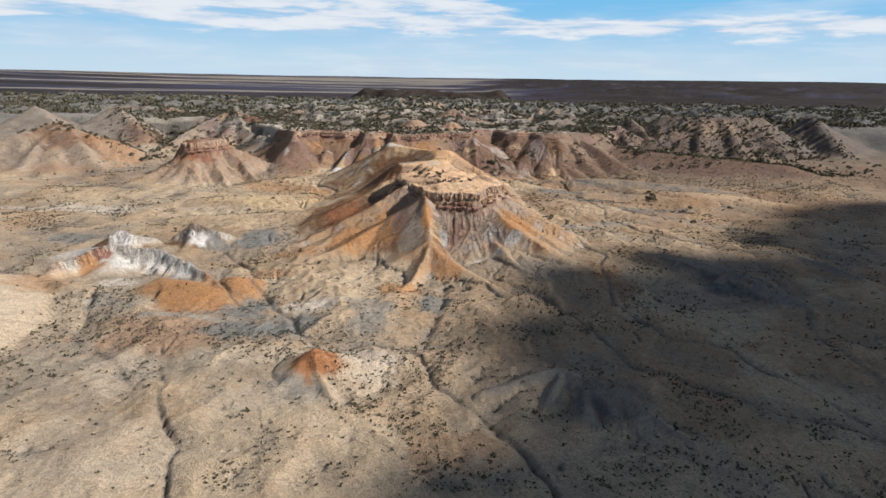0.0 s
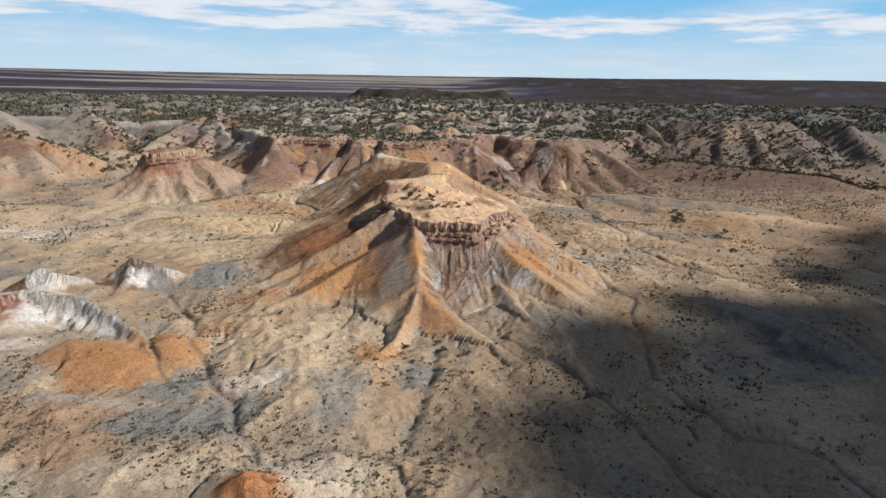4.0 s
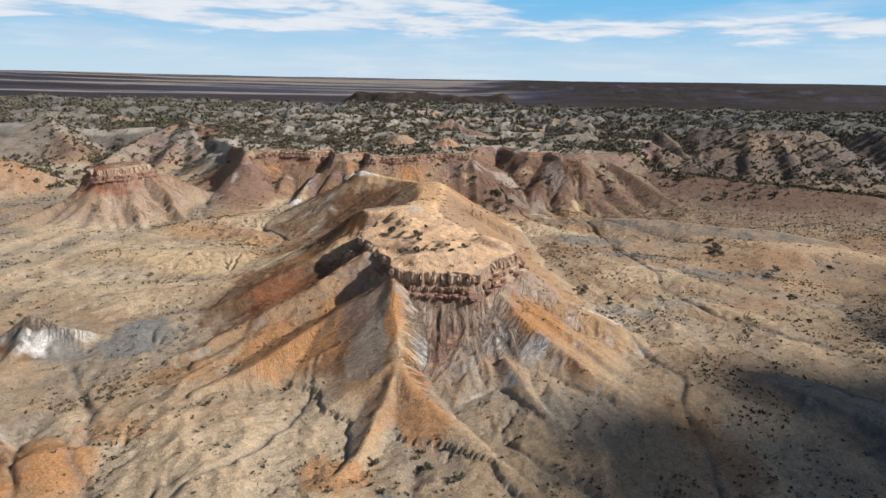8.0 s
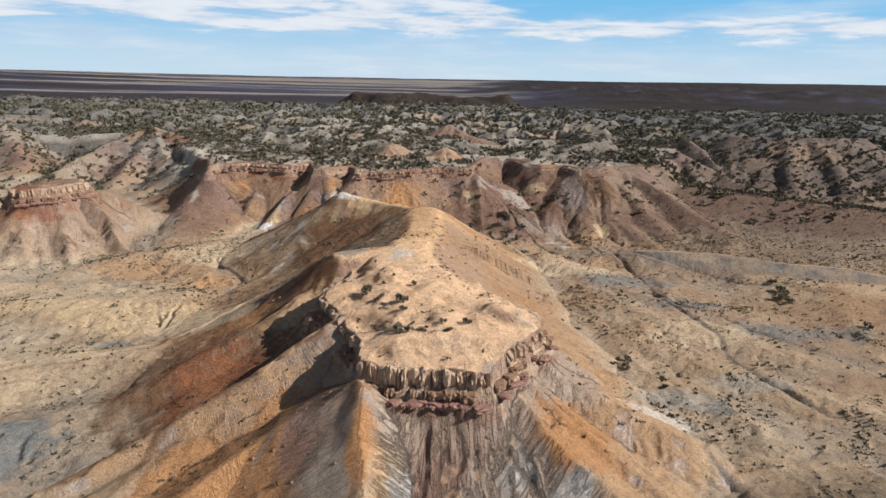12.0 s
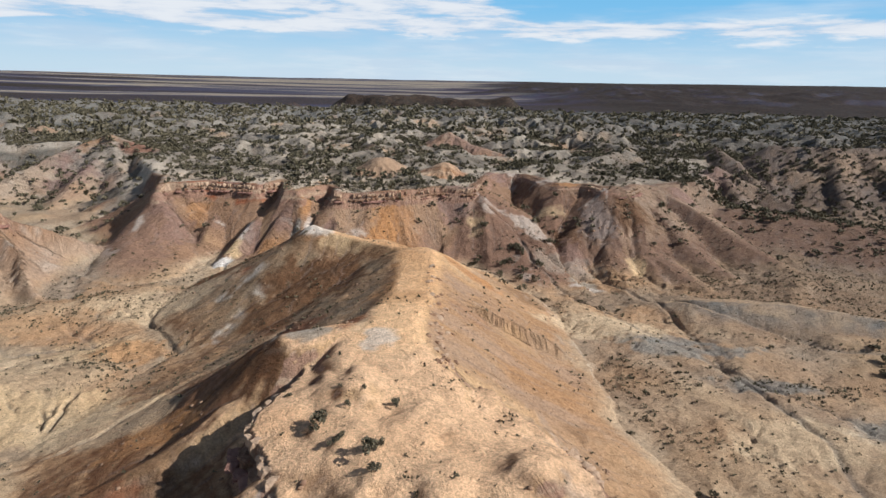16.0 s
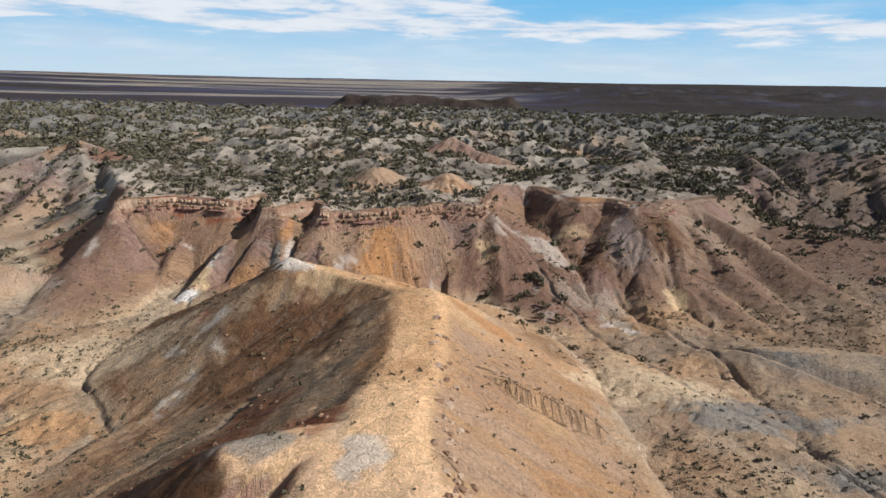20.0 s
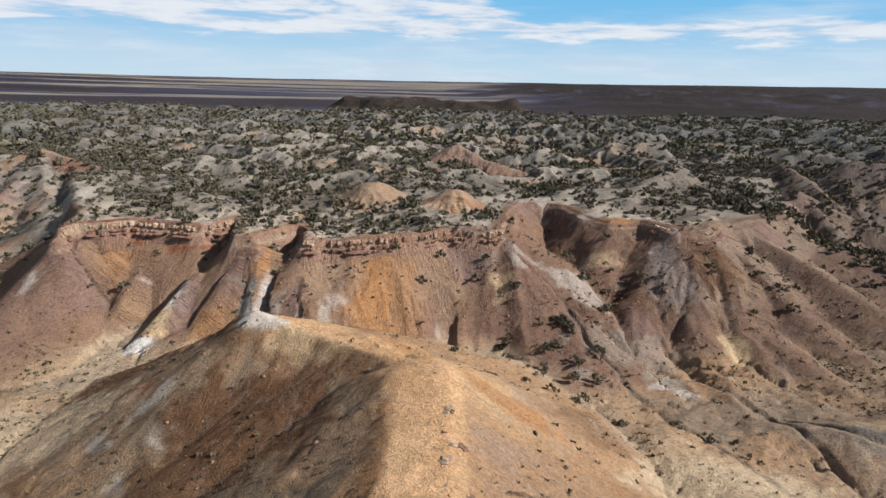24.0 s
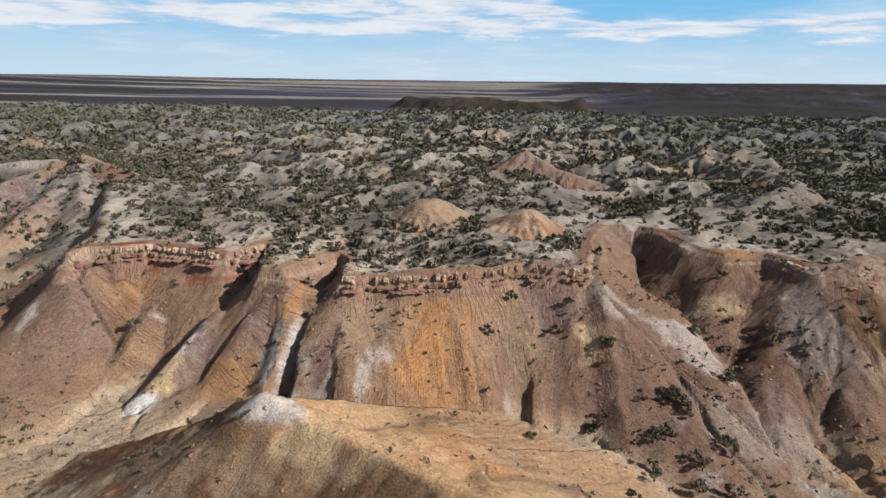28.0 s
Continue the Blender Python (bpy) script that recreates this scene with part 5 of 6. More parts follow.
def quick_mesh(name, points, faces, mat, shades=None, bends=None, run=None):
    """A mesh from arrays of points and of faces with equally many corners."""
    mesh = bpy.data.meshes.new(name)
    size = faces.shape[1]
    mesh.vertices.add(len(points))
    mesh.vertices.foreach_set("co", points.astype(np.float32).ravel())
    mesh.loops.add(faces.size)
    mesh.loops.foreach_set("vertex_index", faces.astype(np.int32).ravel())
    mesh.polygons.add(len(faces))
    mesh.polygons.foreach_set("loop_start", np.arange(0, faces.size, size, dtype=np.int32))
    mesh.update(calc_edges=True)
    if shades is not None:
        layer = mesh.color_attributes.new("earth", "FLOAT_COLOR", "POINT")
        layer.data.foreach_set("color", np.concatenate([shades, np.ones((len(shades), 1))], 1).astype(np.float32).ravel())
    if run is not None:
        mesh.attributes.new("slope_run", "FLOAT_VECTOR", "POINT").data.foreach_set("vector", run.astype(np.float32).ravel())
    if bends is not None:
        mesh.polygons.foreach_set("use_smooth", np.ones(len(faces), bool))
        mesh.normals_split_custom_set_from_vertices(bends.tolist())
    mesh.materials.append(mat)
    return mesh


def land_mesh(name, mask, parent=None):
    used, index = np.unique(quads[mask], return_inverse=True)
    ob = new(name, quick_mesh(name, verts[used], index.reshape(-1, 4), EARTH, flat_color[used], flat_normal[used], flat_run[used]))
    ob.parent = parent
    return ob


def pieces(mask, least):
    """The connected pieces of a mask over the plan, largest first."""
    ri, ci = np.nonzero(mask.any(1))[0], np.nonzero(mask.any(0))[0]
    out = []
    if not len(ri):
        return out
    box = (slice(ri[0], ri[-1] + 1), slice(ci[0], ci[-1] + 1))
    left = mask[box].copy()
    while left.any():
        seen = np.zeros(left.shape, bool)
        seen[np.unravel_index(np.argmax(left), left.shape)] = True
        size = 0
        while seen.sum() > size:
            size = seen.sum()
            for _ in range(8):
                grown = seen.copy()
                grown[1:] |= seen[:-1]
                grown[:-1] |= seen[1:]
                wide = grown.copy()
                wide[:, 1:] |= grown[:, :-1]
                wide[:, :-1] |= grown[:, 1:]
                seen = wide & left
        left &= ~seen
        if size >= least:
            whole = np.zeros(mask.shape, bool)
            whole[box] = seen
            out.append((size, whole))
    return [w for _, w in sorted(out, key=lambda o: -o[0])]


FORMS = {}
given = np.zeros(len(quads), bool)
for who, name, label in (
    (BUTTE, "butte", "long ochre butte with a rocky cap and rilled flanks"),
    (LEFT_BUTTE, "butte", "small pink butte with a flat rocky cap"),
    (RED_HILL, "hill", "low pale hill with a sharp red-orange tip"),
    (WHITE_HILL, "hill", "low hill with a fluted white clay cliff"),
    (WHITE_PEAKS, "hill", "small pale clay peaks with brown shaded sides"),
    (ORANGE_HILL, "hill", "smooth low orange mound on grey clay"),
    (SCARP, "escarpment", "banded orange and plum escarpment with spurs"),
    (SCARP_WEST, "escarpment", "plum and white banded escarpment with a dark rim"),
    (RIGHT_HILL, "hill", "brown gullied hill at the end of the escarpment"),
    (PINK_MOUND, "mound", "smooth rounded pinkish mound above the cliff edge"),
    (ORANGE_MOUND, "mound", "gullied orange mound above the cliff edge"),
    (RED_RIDGE, "ridge", "bare reddish ridge running down among dark scrub"),
    (RED_SPUR, "ridge", "small bare orange spur beyond the scrub"),
    (RED_KNOLL, "ridge", "low brown ridge among dark scrub"),
    (GREY_HILL, "hill", "low dark grey clay hills on the flat"),
    (GREY_BANK, "hill", "fluted grey clay bank beside a dry creek"),
    (FAR_LEFT, "hill", "pale rounded hills with gullied pink sides"),
    (FAR_RIGHT, "hill", "reddish gullied hills beyond the scrub line"),
):
    found = pieces((quad_owner == who).reshape(rows - 1, cols - 1), 60)
    for k, mine in enumerate(found):
        spot = verts[quads[mine.ravel()][:, 0]]
        top = new(name)
        top.location = (spot[:, 0].mean(), spot[:, 1].mean(), spot[:, 2].min())
        top.empty_display_size = 0.1
        tagged(top, label, "hill", "badland hills" if len(found) > 1 else "")
        if k == 0:
            FORMS[who] = top
        caps = quad_cap.reshape(mine.shape)
        for piece, mask in (("flank", mine & ~caps), ("rock_cap", mine & caps)):
            for bit in pieces(mask, 1):
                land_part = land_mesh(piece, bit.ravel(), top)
                land_part.matrix_parent_inverse = Matrix.Translation(top.location).inverted()
                if piece == "rock_cap":
                    tagged(land_part, "broken rust-brown and pale caprock")
        given |= mine.ravel()
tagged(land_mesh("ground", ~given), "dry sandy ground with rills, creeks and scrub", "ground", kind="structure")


def height(x, y):
    """The height of the finished ground at places x, y."""
    x, y = np.asarray(x, float), np.asarray(y, float)
    i, j = np.clip(np.searchsorted(xs, x) - 1, 0, cols - 2), np.clip(np.searchsorted(ys, y) - 1, 0, rows - 2)
    u, v = (x - xs[i]) / (xs[i + 1] - xs[i]), (y - ys[j]) / (ys[j + 1] - ys[j])
    return (Z[j, i] * (1 - u) + Z[j, i + 1] * u) * (1 - v) + (Z[j + 1, i] * (1 - u) + Z[j + 1, i + 1] * u) * v


def at_grid(grid, x, y):
    return grid[np.clip(np.searchsorted(ys, y), 0, rows - 1), np.clip(np.searchsorted(xs, x), 0, cols - 1)]


# ---------------------------------------------------------------- vegetation
def leaf_cloud(rng, count, width, tall, leaf):
    """Small leaf faces in a low ragged crown, as points and triangles."""
    lobes = rng.normal(0, 1, (5, 3)) * (0.38, 0.38, 0.16) + (0, 0, 0.55)
    pick = rng.randint(0, 5, count)
    away = rng.normal(0, 1, (count, 3))
    away /= np.linalg.norm(away, axis=1, keepdims=True)
    mid = lobes[pick] + away * (0.34, 0.34, 0.3) * rng.uniform(0.55, 1.0, (count, 1)) * rng.uniform(0.7, 1.2, 5)[pick][:, None]
    mid[:, 2] = np.abs(mid[:, 2])
    mid *= (width / 2, width / 2, tall)
    a = rng.normal(0, 1, (count, 3))
    a /= np.linalg.norm(a, axis=1, keepdims=True)
    b = np.cross(a, rng.normal(0, 1, (count, 3)))
    b /= np.linalg.norm(b, axis=1, keepdims=True)
    size = leaf * rng.uniform(0.6, 1.4, (count, 1))
    pts = np.stack([mid + a * size, mid - a * size * 0.5 + b * size * 0.8, mid - a * size * 0.5 - b * size * 0.8], 1)
    return pts.reshape(-1, 3), np.arange(count * 3).reshape(-1, 3)


def sow(name, places, widths, count, flat, leaf, mat, seed, kinds=6):
    """Many shrubs in one mesh."""
    rng = np.random.RandomState(seed)
    clouds = [leaf_cloud(rng, count, 1.0, flat, leaf) for _ in range(kinds)]
    all_pts, n = [], len(places)
    for k in range(kinds):
        mine, w = places[k::kinds], widths[k::kinds]
        turn = rng.uniform(0, 6.28, len(mine))
        c, s = np.cos(turn)[:, None], np.sin(turn)[:, None]
        p = clouds[k][0]
        x = (p[:, 0] * c - p[:, 1] * s) * w[:, None] + mine[:, 0:1]
        y = (p[:, 0] * s + p[:, 1] * c) * w[:, None] + mine[:, 1:2]
        z = p[:, 2] * w[:, None] * rng.uniform(0.7, 1.2, (len(mine), 1)) + mine[:, 2:3]
        all_pts.append(np.stack([x, y, z], -1).reshape(-1, 3))
    pts = np.concatenate(all_pts)
    return new(name, quick_mesh(name, pts, np.arange(len(pts)).reshape(-1, 3), mat))


def scatter(rng, n, x0, x1, y0, y1, chance):
    x, y = rng.uniform(x0, x1, n), rng.uniform(y0, y1, n)
    keep = (rng.rand(n) < chance(x, y)) & (np.abs(x) < 90 + 0.95 * np.maximum(y, 0))
    x, y = x[keep], y[keep]
    return np.stack([x, y, height(x, y) - 0.05], -1)


def scrub_chance(x, y):
    who, st, cr = at_grid(owner, x, y), at_grid(steep, x, y), at_grid(crest, x, y)
    clump = smooth(-0.22, 0.2, fbm(x, y, 8, 3, 81) + 0.5 * fbm(x, y, 45, 2, 82))
    up = np.where(who == UPLAND, 0.16 + 0.85 * clump * smooth(2.0, -0.2, cr), 0.0) * (0.35 + 0.65 * smooth(325, 430, y))
    side = np.where(np.isin(who, [SCARP, SCARP_WEST, RIGHT_HILL]), 0.03 + 0.06 * clump, 0.0) + np.where(np.isin(who, [FAR_LEFT, FAR_RIGHT]), 0.14 + 0.3 * clump, 0.0)
    low = np.where(who == 0, 0.012 + 0.05 * clump * smooth(0, -0.6, cr), 0.0) * (0.25 + 0.75 * smooth(90, 170, y))
    belt = np.exp(-((y - (352 - 0.42 * (x - 95))) / 9) ** 2) * (x > 88) * (x < 330)
    return np.clip((up + side + low) * (st < 0.95) * np.clip(1 - 0.5 * st, 0, 1) + 0.7 * belt, 0, 1)


rng = np.random.RandomState(5)
near_scrub = scatter(rng, 56000, -260, 300, 296, 460, scrub_chance)
mid_scrub = scatter(rng, 95000, -560, 560, 460, 740, scrub_chance)
far_scrub = scatter(rng, 26000, -900, 900, 740, 1180, lambda x, y: (0.25 + 0.6 * scrub_chance(x, y)) * ((y < 960) | (np.abs(x) > 230)))
flat_scrub = scatter(rng, 30000, -230, 260, 40, 330, lambda x, y: np.where(at_grid(owner, x, y) == UPLAND, 0, scrub_chance(x, y)))
for name, places, lo, hi, count, leaf, seed in (
    ("scrub", near_scrub, 1.1, 3.8, 30, 0.18, 1), ("scrub", mid_scrub, 1.6, 5.0, 8, 0.34, 2),
    ("scrub", far_scrub, 3.0, 7.5, 8, 0.34, 3), ("scrub", flat_scrub, 0.6, 2.0, 30, 0.16, 4)):
    widths = lo + (hi - lo) * rng.rand(len(places)) ** 2.0
    tagged(sow(name, places, widths, count, 0.62, leaf, LEAF, seed), "dark olive scrub scattered over pale ground", "scrub", kind="stuff")


def tuft_chance(x, y):
    who, st, ru = at_grid(owner, x, y), at_grid(steep, x, y), at_grid(runs, x, y)
    clump = smooth(0.0, 0.45, fbm(x, y, 9, 3, 83) + 0.6 * fbm(x, y, 40, 2, 84))
    return np.clip((0.09 + 0.9 * clump + 0.4 * smooth(1.5, 3, ru) + 0.5 * smooth(55, 90, x) * smooth(225, 260, y)) * (st < 0.7) * np.where(who == 0, 1.0, np.where(np.isin(who, [WHITE_HILL, ORANGE_HILL, WHITE_PEAKS, GREY_BANK]), 0.1, np.where(who == BUTTE, 0.3, 0.5))), 0, 1)


tufts = scatter(rng, 190000, -200, 220, 20, 320, tuft_chance)
tagged(sow("tufts", tufts, 0.24 + 0.7 * rng.rand(len(tufts)) ** 2.8, 5, 0.6, 0.36, TUFT, 6), "small grey-green tufts on sandy ground", "tufts", kind="stuff")


def shrub(seed, width, tall, count):
    """One shrub: crooked stems and a crown of small leaves."""
    rng = np.random.RandomState(seed)
    top = tagged(new("shrub"), "low dark olive desert shrub on pale ground", "shrub", "desert shrubs")
    pts, faces = leaf_cloud(rng, count, width, tall, 0.13)
    crown = new("crown", quick_mesh("crown", pts, faces, LEAF))
    crown.parent = top
    for _ in range(4):
        bm = bmesh.new()
        at, way = Vector((0, 0, -0.15)), Vector((rng.normal(0, 0.5), rng.normal(0, 0.5), 1)).normalized()
        ring, radius = None, 0.05
        for step in range(4):
            now = [bm.verts.new(at + Vector((math.cos(a) * radius, math.sin(a) * radius, 0))) for a in (0, 2.1, 4.2)]
            if ring:
                for k in range(3):
                    bm.faces.new((ring[k], ring[(k + 1) % 3], now[(k + 1) % 3], now[k]))
            ring = now
            at = at + way * tall * 0.28
            way = (way + Vector((rng.normal(0, 0.25), rng.normal(0, 0.25), 0.0))).normalized()
            radius *= 0.75
        mesh = bpy.data.meshes.new("stem")
        bm.to_mesh(mesh)
        bm.free()
        mesh.materials.append(BARK)
        stem = new("stem", mesh)
        stem.parent = top
    return top


def desert_tree(x, y, wide, tall):
    """A small tree with a forked trunk and a flat spreading crown."""
    seed = int(abs(x * 11 + y * 5))
    rng = np.random.RandomState(seed)
    top = tagged(new("tree"), "small grey-green desert tree with spreading crown", "tree", "desert trees")
    top.location = (x, y, float(height(x, y)) - 0.05)
    pts, faces = leaf_cloud(rng, 420, wide, tall * 0.55, 0.14)
    pts[:, 2] += tall * 0.42
    crown = new("crown", quick_mesh("crown", pts, faces, LEAF))
    crown.parent = top
    for fork in range(5):
        bm = bmesh.new()
        at, way, radius, ring = Vector((0, 0, 0)), Vector((rng.normal(0, 0.15), rng.normal(0, 0.15), 1)), 0.10 if fork == 0 else 0.06, None
        for step in range(6):
            now = [bm.verts.new(at + Vector((math.cos(a) * radius, math.sin(a) * radius, 0))) for a in (0, 1.57, 3.14, 4.71)]
            if ring:
                for k in range(4):
                    bm.faces.new((ring[k], ring[(k + 1) % 4], now[(k + 1) % 4], now[k]))
            ring = now
            at = at + way.normalized() * tall * 0.14
            way = way + Vector((rng.normal(0, 0.45), rng.normal(0, 0.45), 0.0)) * (1 if step else 0)
            radius *= 0.78
        mesh = bpy.data.meshes.new("trunk")
        bm.to_mesh(mesh)
        bm.free()
        mesh.materials.append(BARK)
        limb = new("trunk" if fork == 0 else "limb", mesh)
        limb.parent = top


SHRUBS = [shrub(k, 2.0, tall, 260) for k, tall in ((11, 1.0), (12, 1.25), (13, 0.85), (14, 1.5))]
used_shrubs = set()


def plant(x, y, width):
    k = int(abs(x * 7 + y * 3)) % 4
    m = pose(x, y, float(height(x, y)) - 0.05, 0, 0, (x * 53 + y * 31) % 360) @ Matrix.Scale(width / 2.0, 4)
    if k not in used_shrubs:
        used_shrubs.add(k)
        SHRUBS[k].matrix_basis = m
    else:
        copy_thing(SHRUBS[k], m @ Matrix.Diagonal([1 / s for s in SHRUBS[k].scale] + [1]))


for spot in (
    (-11.6, 171.8, 3.4), (-9.0, 168.3, 2.0), (-4.4, 166.8, 3.2), (-4.1, 163.8, 2.0), (-2.8, 176.5, 2.0), (-7.0, 177.8, 1.0),
    (-10.0, 178.3, 0.8), (-8.7, 175.5, 1.5), (7.0, 158.7, 2.2), (3.6, 155.2, 1.8), (2.8, 157.3, 1.6), (-0.4, 155.2, 1.6),
    (0.2, 156.4, 1.0), (-2.4, 156.9, 1.2), (-4.3, 155.7, 2.8), (-2.8, 155.0, 1.8), (-8.4, 158.7, 1.6), (-6.9, 158.2, 1.4),
    (-17.0, 179.0, 1.2), (41.9, 181.0, 2.6), (39.3, 181.9, 1.6), (47.1, 173.5, 2.0), (52.9, 172.0, 1.2), (25.8, 286.0, 4.0),
    (24.2, 287.0, 3.0), (26.1, 274.4, 2.6), (31.6, 278.6, 2.8), (19.4, 272.6, 2.6), (24.6, 269.0, 3.0), (28.4, 268.3, 3.2),
):
    plant(*spot)
for spot in (
    (24.2, 262.1, 3.0), (19.5, 263.1, 2.4), (14.5, 264.1, 2.0), (11.6, 281.7, 2.6), (14.1, 283.7, 1.8), (1.5, 274.4, 2.0),
    (16.0, 295.4, 2.4), (15.1, 295.1, 2.0), (21.1, 278.9, 3.4), (23.2, 279.7, 2.6), (36.9, 294.1, 3.0), (29.5, 256.8, 2.4),
    (70.7, 294.8, 2.2), (48.1, 253.8, 1.6), (39.2, 257.6, 1.8), (61.7, 249.8, 1.4), (16.2, 294.6, 2.4), (15.0, 295.9, 2.0),
    (12.2, 281.8, 2.2), (25.6, 287.9, 3.0), (26.7, 283.4, 3.0), (26.4, 285.5, 2.6), (35.2, 292.8, 2.2), (2.0, 275.0, 1.8),
    (-32.2, 254.4, 1.5), (-85.9, 309.9, 1.4), (-81.3, 312.8, 1.6), (-49.3, 315.9, 1.8), (-39.7, 316.8, 2.4), (-32.3, 312.4, 1.6),
):
    plant(*spot)
for spot in (
    (-20.6, 309.4, 1.8), (-13.0, 320.6, 1.8), (-5.5, 316.5, 2.4), (-2.0, 319.1, 1.6), (-28.0, 327.8, 2.6), (2.5, 311.0, 1.6),
    (99.7, 227.0, 4.5), (99.5, 232.7, 3.0), (109.4, 204.9, 3.0), (130.2, 210.4, 3.0), (102.4, 182.6, 2.6), (51.5, 183.3, 1.0),
    (-9.3, 107.7, 2.4), (0.1, 107.4, 2.0), (5.2, 103.7, 2.4), (-1.5, 111.7, 1.4), (96.8, 223.5, 4.0), (98.8, 221.4, 3.0),
    (43.1, 184.1, 2.4), (41.0, 185.1, 1.4), (48.1, 176.6, 1.8), (53.4, 173.3, 1.2), (35.4, 200.3, 1.4), (144.8, 264.1, 2.0),
    (20.4, 285.6, 1.6), (-8.7, 109.2, 1.2), (-1.9, 109.7, 1.4), (2.7, 111.6, 1.2), (-9.8, 108.4, 1.0), (-0.2, 107.1, 1.6),
):
    plant(*spot)
for spot in (
    (6.6, 109.2, 1.0),
):
    plant(*spot)

desert_tree(26.0, 272.9, 3.0, 1.9)
desert_tree(31.1, 276.1, 2.8, 2.4)
desert_tree(18.8, 270.3, 3.2, 2.2)
desert_tree(22.1, 279.7, 3.4, 2.0)
desert_tree(13.1, 282.2, 2.6, 1.8)

# ---------------------------------------------------------------- loose stone
def boulder_points(rng, n):
    """Irregular blocks of eight corners each."""
    cube = np.array([(x, y, z) for z in (-1, 1) for y in (-1, 1) for x in (-1, 1)], float)
    return cube[None] * rng.uniform(0.55, 1.0, (n, 1, 3)) + rng.normal(0, 0.16, (n, 8, 3))


BOX = np.array([(0, 2, 3, 1), (4, 5, 7, 6), (0, 1, 5, 4), (2, 6, 7, 3), (0, 4, 6, 2), (1, 3, 7, 5)])


def talus_chance(x, y):
    who, st = at_grid(owner, x, y), at_grid(steep, x, y)
    clump = smooth(0.0, 0.4, fbm(x, y, 8, 3, 85) + 0.5 * fbm(x, y, 25, 2, 86))
    return np.where(np.isin(who, [BUTTE, SCARP, SCARP_WEST, RIGHT_HILL, LEFT_BUTTE]), (0.03 + 0.97 * clump) * smooth(0.25, 0.55, st) * np.where(who == BUTTE, 0.35, 1.0), 0.0)


rubble = scatter(rng, 70000, -160, 130, 120, 330, talus_chance)
sizes = 0.06 + 0.34 * rng.rand(len(rubble)) ** 7
turn = rng.uniform(0, 6.28, len(rubble))
p = boulder_points(rng, len(rubble)) * sizes[:, None, None]
c, s = np.cos(turn)[:, None], np.sin(turn)[:, None]
p = np.stack([p[..., 0] * c - p[..., 1] * s, p[..., 0] * s + p[..., 1] * c, p[..., 2] * 0.7], -1) + rubble[:, None, :]
faces = (BOX[None] + 8 * np.arange(len(rubble))[:, None, None]).reshape(-1, 4)
tagged(new("rubble", quick_mesh("rubble", p.reshape(-1, 3), faces, STONE)), "loose rust-brown stones strewn down the slopes", "stones", kind="stuff")
PALE_STONE = stone_material("cream caprock", (0.60, 0.45, 0.33), (0.40, 0.27, 0.19))
PLUM_STONE = stone_material("plum caprock", (0.42, 0.25, 0.20), (0.24, 0.125, 0.10))


def block_mesh(seed, mat):
    """A broken rock face: a box cut up, pushed in and out and cracked upright."""
    bm = bmesh.new()
    rng = np.random.RandomState(seed)
    bmesh.ops.create_cube(bm, size=2.0)
    bmesh.ops.subdivide_edges(bm, edges=bm.edges[:], cuts=2, use_grid_fill=True)
    for v in bm.verts:
        p = v.co.copy()
        v.co *= 1.0 - 0.22 * (abs(p.x * p.y) + abs(p.x * p.z) + abs(p.y * p.z)) / 3
        v.co += Vector(rng.normal(0, 0.13, 3)) + Vector((0, 0.22 * math.sin(5 * p.x + seed), 0))
    mesh = bpy.data.meshes.new("rock")
    bm.to_mesh(mesh)
    bm.free()
    mesh.materials.append(mat)
    return mesh


COURSES = [[block_mesh(90 + 10 * c + k, mat) for k in range(6)] for c, mat in enumerate((PALE_STONE, STONE, PLUM_STONE))]


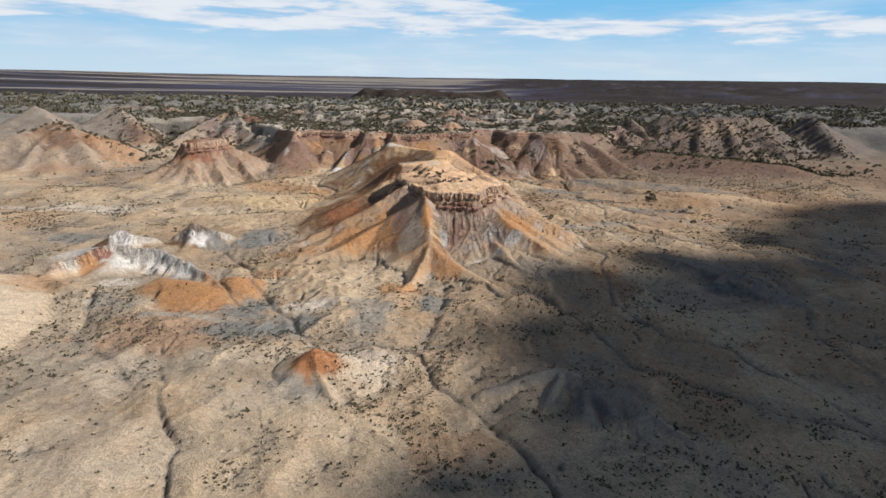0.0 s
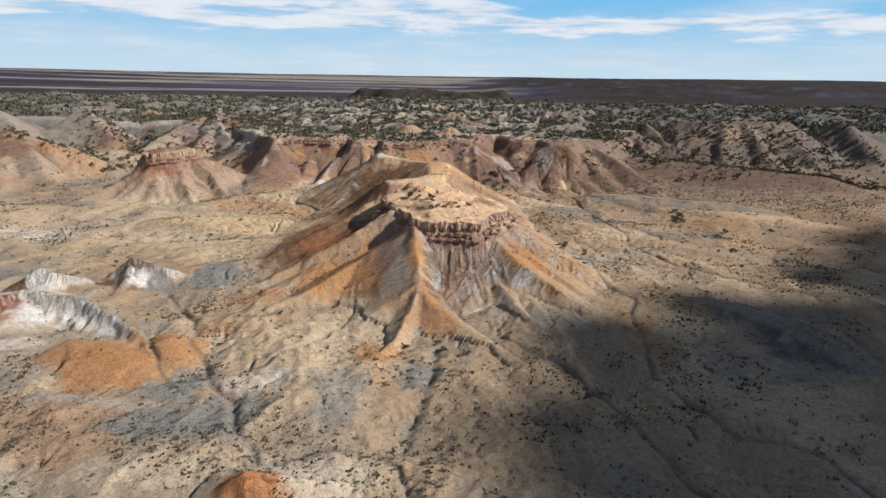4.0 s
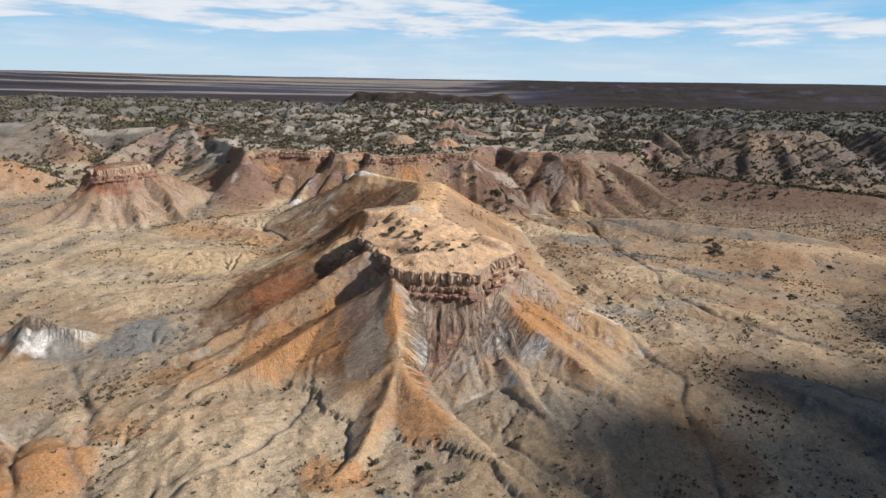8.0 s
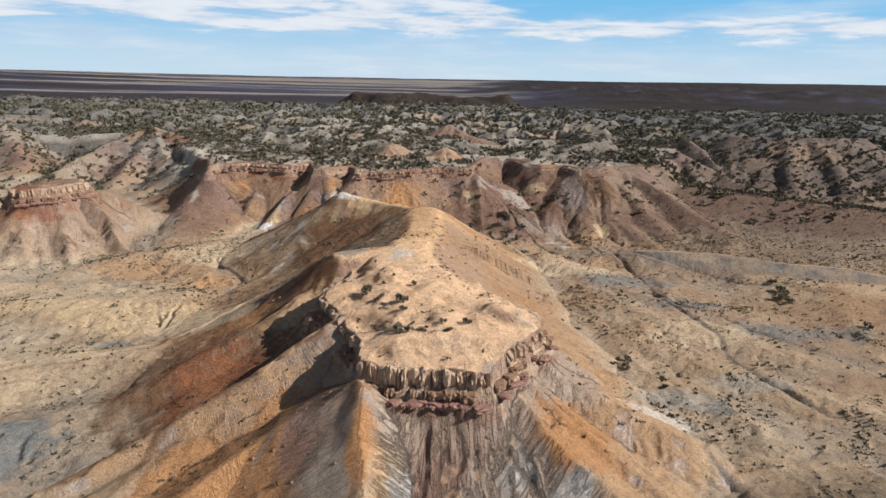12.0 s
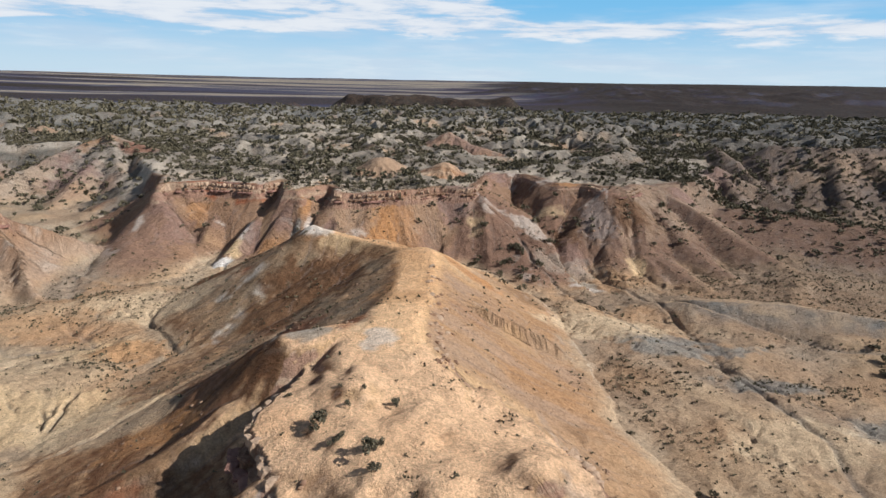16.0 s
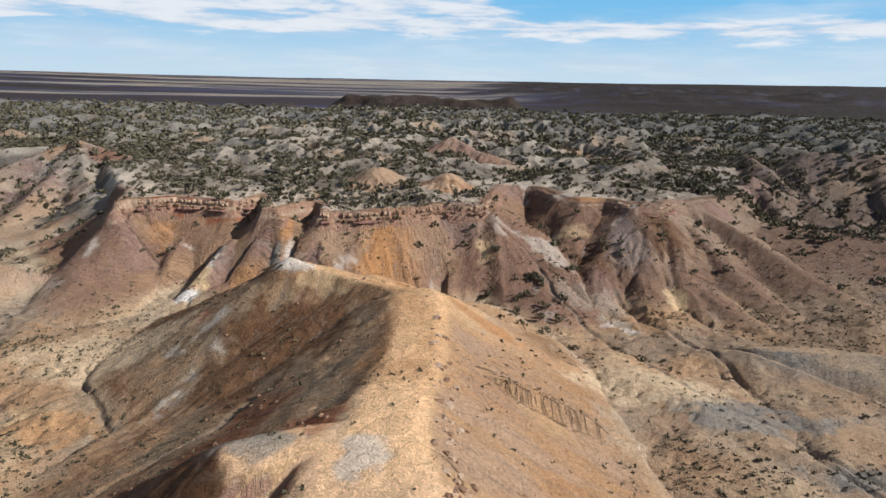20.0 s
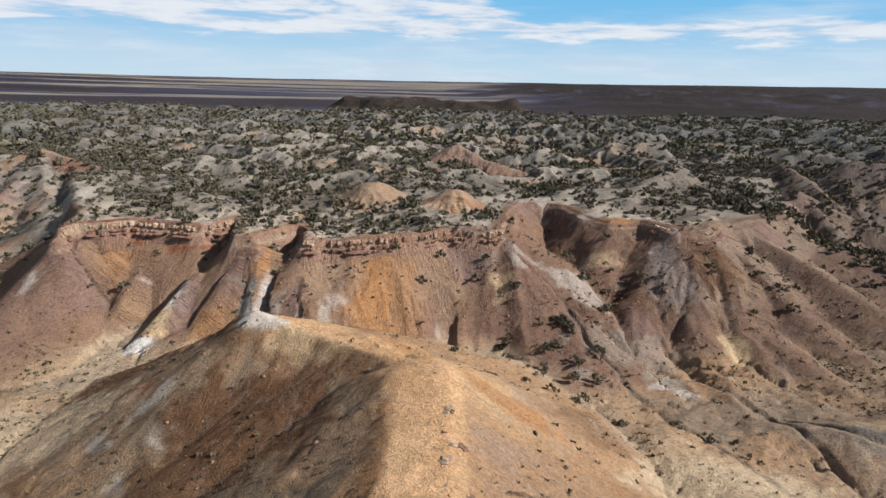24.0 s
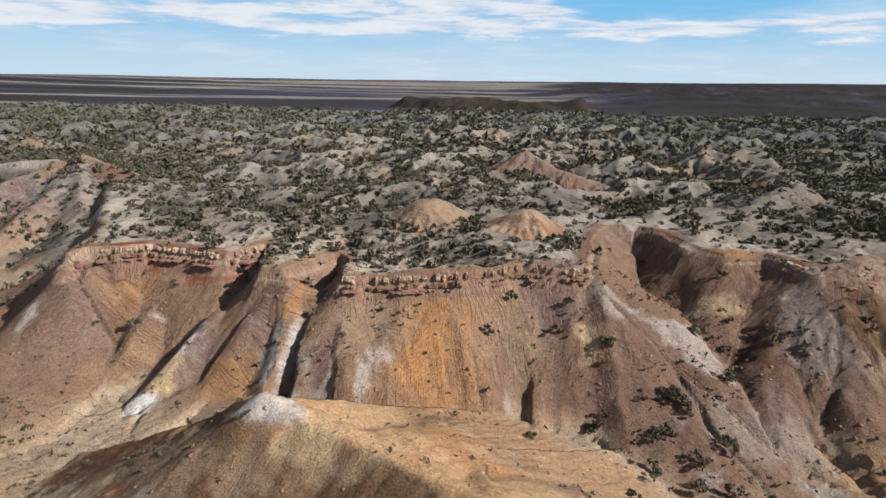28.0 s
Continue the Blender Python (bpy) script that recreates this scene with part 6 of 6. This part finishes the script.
def rim_rocks(who, outline, first, last, distance, cliff, gap, miss=0.1):
    """Jointed caprock along the edge of a flat top, from one corner of its outline to another: upright cream blocks, a brown course, a plum ledge."""
    pts = [Vector((*lift((x, y, 14))[:2], 0)) for x, y in outline[first:last + 1]]
    for a, b in zip(pts, pts[1:]):
        side = Vector((b.y - a.y, a.x - b.x, 0)).normalized()
        lie = math.degrees(math.atan2(b.y - a.y, b.x - a.x))
        for k in range(max(1, round((b - a).length / gap))):
            for course, (out, low, half, wide) in enumerate(((0.05, 0.27, 0.26, 0.5), (1.15, 0.68, 0.14, 0.75), (2.1, 0.91, 0.09, 1.1))):
                at = a.lerp(b, (k + random.random()) / max(1, round((b - a).length / gap)))
                steps = np.arange(-7.0, 7.0, 0.1)
                d = distance(at.x + steps * side.x, at.y + steps * side.y)[0]
                cross = np.nonzero((d[:-1] < 0) & (d[1:] >= 0))[0]
                if not len(cross) or noise.noise(at * 0.22) * 0.9 + random.random() < miss + 0.12 * course:
                    continue
                edge = at + side * float(steps[cross[-1]])
                inner = edge - side * 1.5
                top = float(height(inner.x, inner.y))
                spot = edge + side * (out + random.uniform(-0.35, 0.15))
                w, tall = gap * wide * random.choice((0.5, 0.7, 0.9, 1.6)) * random.uniform(0.8, 1.2), cliff * half * random.uniform(0.5, 1.1)
                rock = new("rock", random.choice(COURSES[course]))
                rock.parent = FORMS[who]
                rock.matrix_parent_inverse = Matrix.Translation(FORMS[who].location).inverted()
                rock.matrix_basis = pose(spot.x, spot.y, top - cliff * low - 0.15, random.uniform(-5, 5), random.uniform(-5, 5), lie + random.uniform(-14, 14)) @ Matrix.Diagonal((w, random.uniform(0.6, 0.9), tall, 1))


rim_rocks(BUTTE, HEAD, 0, 9, lambda x, y: rim_distance(x, y, HEAD, 14.2, 1.5), 5.2, 0.95)
rim_rocks(BUTTE, HEAD, 14, 17, lambda x, y: rim_distance(x, y, HEAD, 14.2, 1.5), 4.0, 1.6)
rim_rocks(LEFT_BUTTE, WEST_HEAD, 0, 3, lambda x, y: rim_distance(x, y, WEST_HEAD, 13.6, 1.0), 5.0, 1.1)
rim_rocks(SCARP, RIM, 19, 25, scarp_distance, 2.8, 0.9, 0.4)
rim_rocks(SCARP_WEST, RIM, 7, 12, scarp_distance, 2.8, 1.0, 0.4)
rim_rocks(RIGHT_HILL, EAST_HEAD, 0, 3, lambda x, y: rim_distance(x, y, EAST_HEAD, 13.4, 1.0), 2.2, 1.2, 0.3)
EDGE = [(4.5, 184), (3, 192), (2.4, 200), (2.6, 206), (1.5, 214), (0.5, 224), (0.5, 234)]
for (ax, ay), (bx, by) in zip(EDGE, EDGE[1:]):
    for k in range(9):
        t = random.random()
        x, y, w = ax + t * (bx - ax) + random.gauss(0, 0.9), ay + t * (by - ay), random.uniform(0.2, 0.75)
        rock = new("rock", random.choice(COURSES[random.choice((0, 0, 1))]))
        rock.parent = FORMS[BUTTE]
        rock.matrix_parent_inverse = Matrix.Translation(FORMS[BUTTE].location).inverted()
        rock.matrix_basis = pose(x, y, float(height(x, y)) - 0.15 * w, random.uniform(-20, 20), random.uniform(-20, 20), random.uniform(0, 360)) @ Matrix.Diagonal((w, 0.7 * w, 0.55 * w, 1))
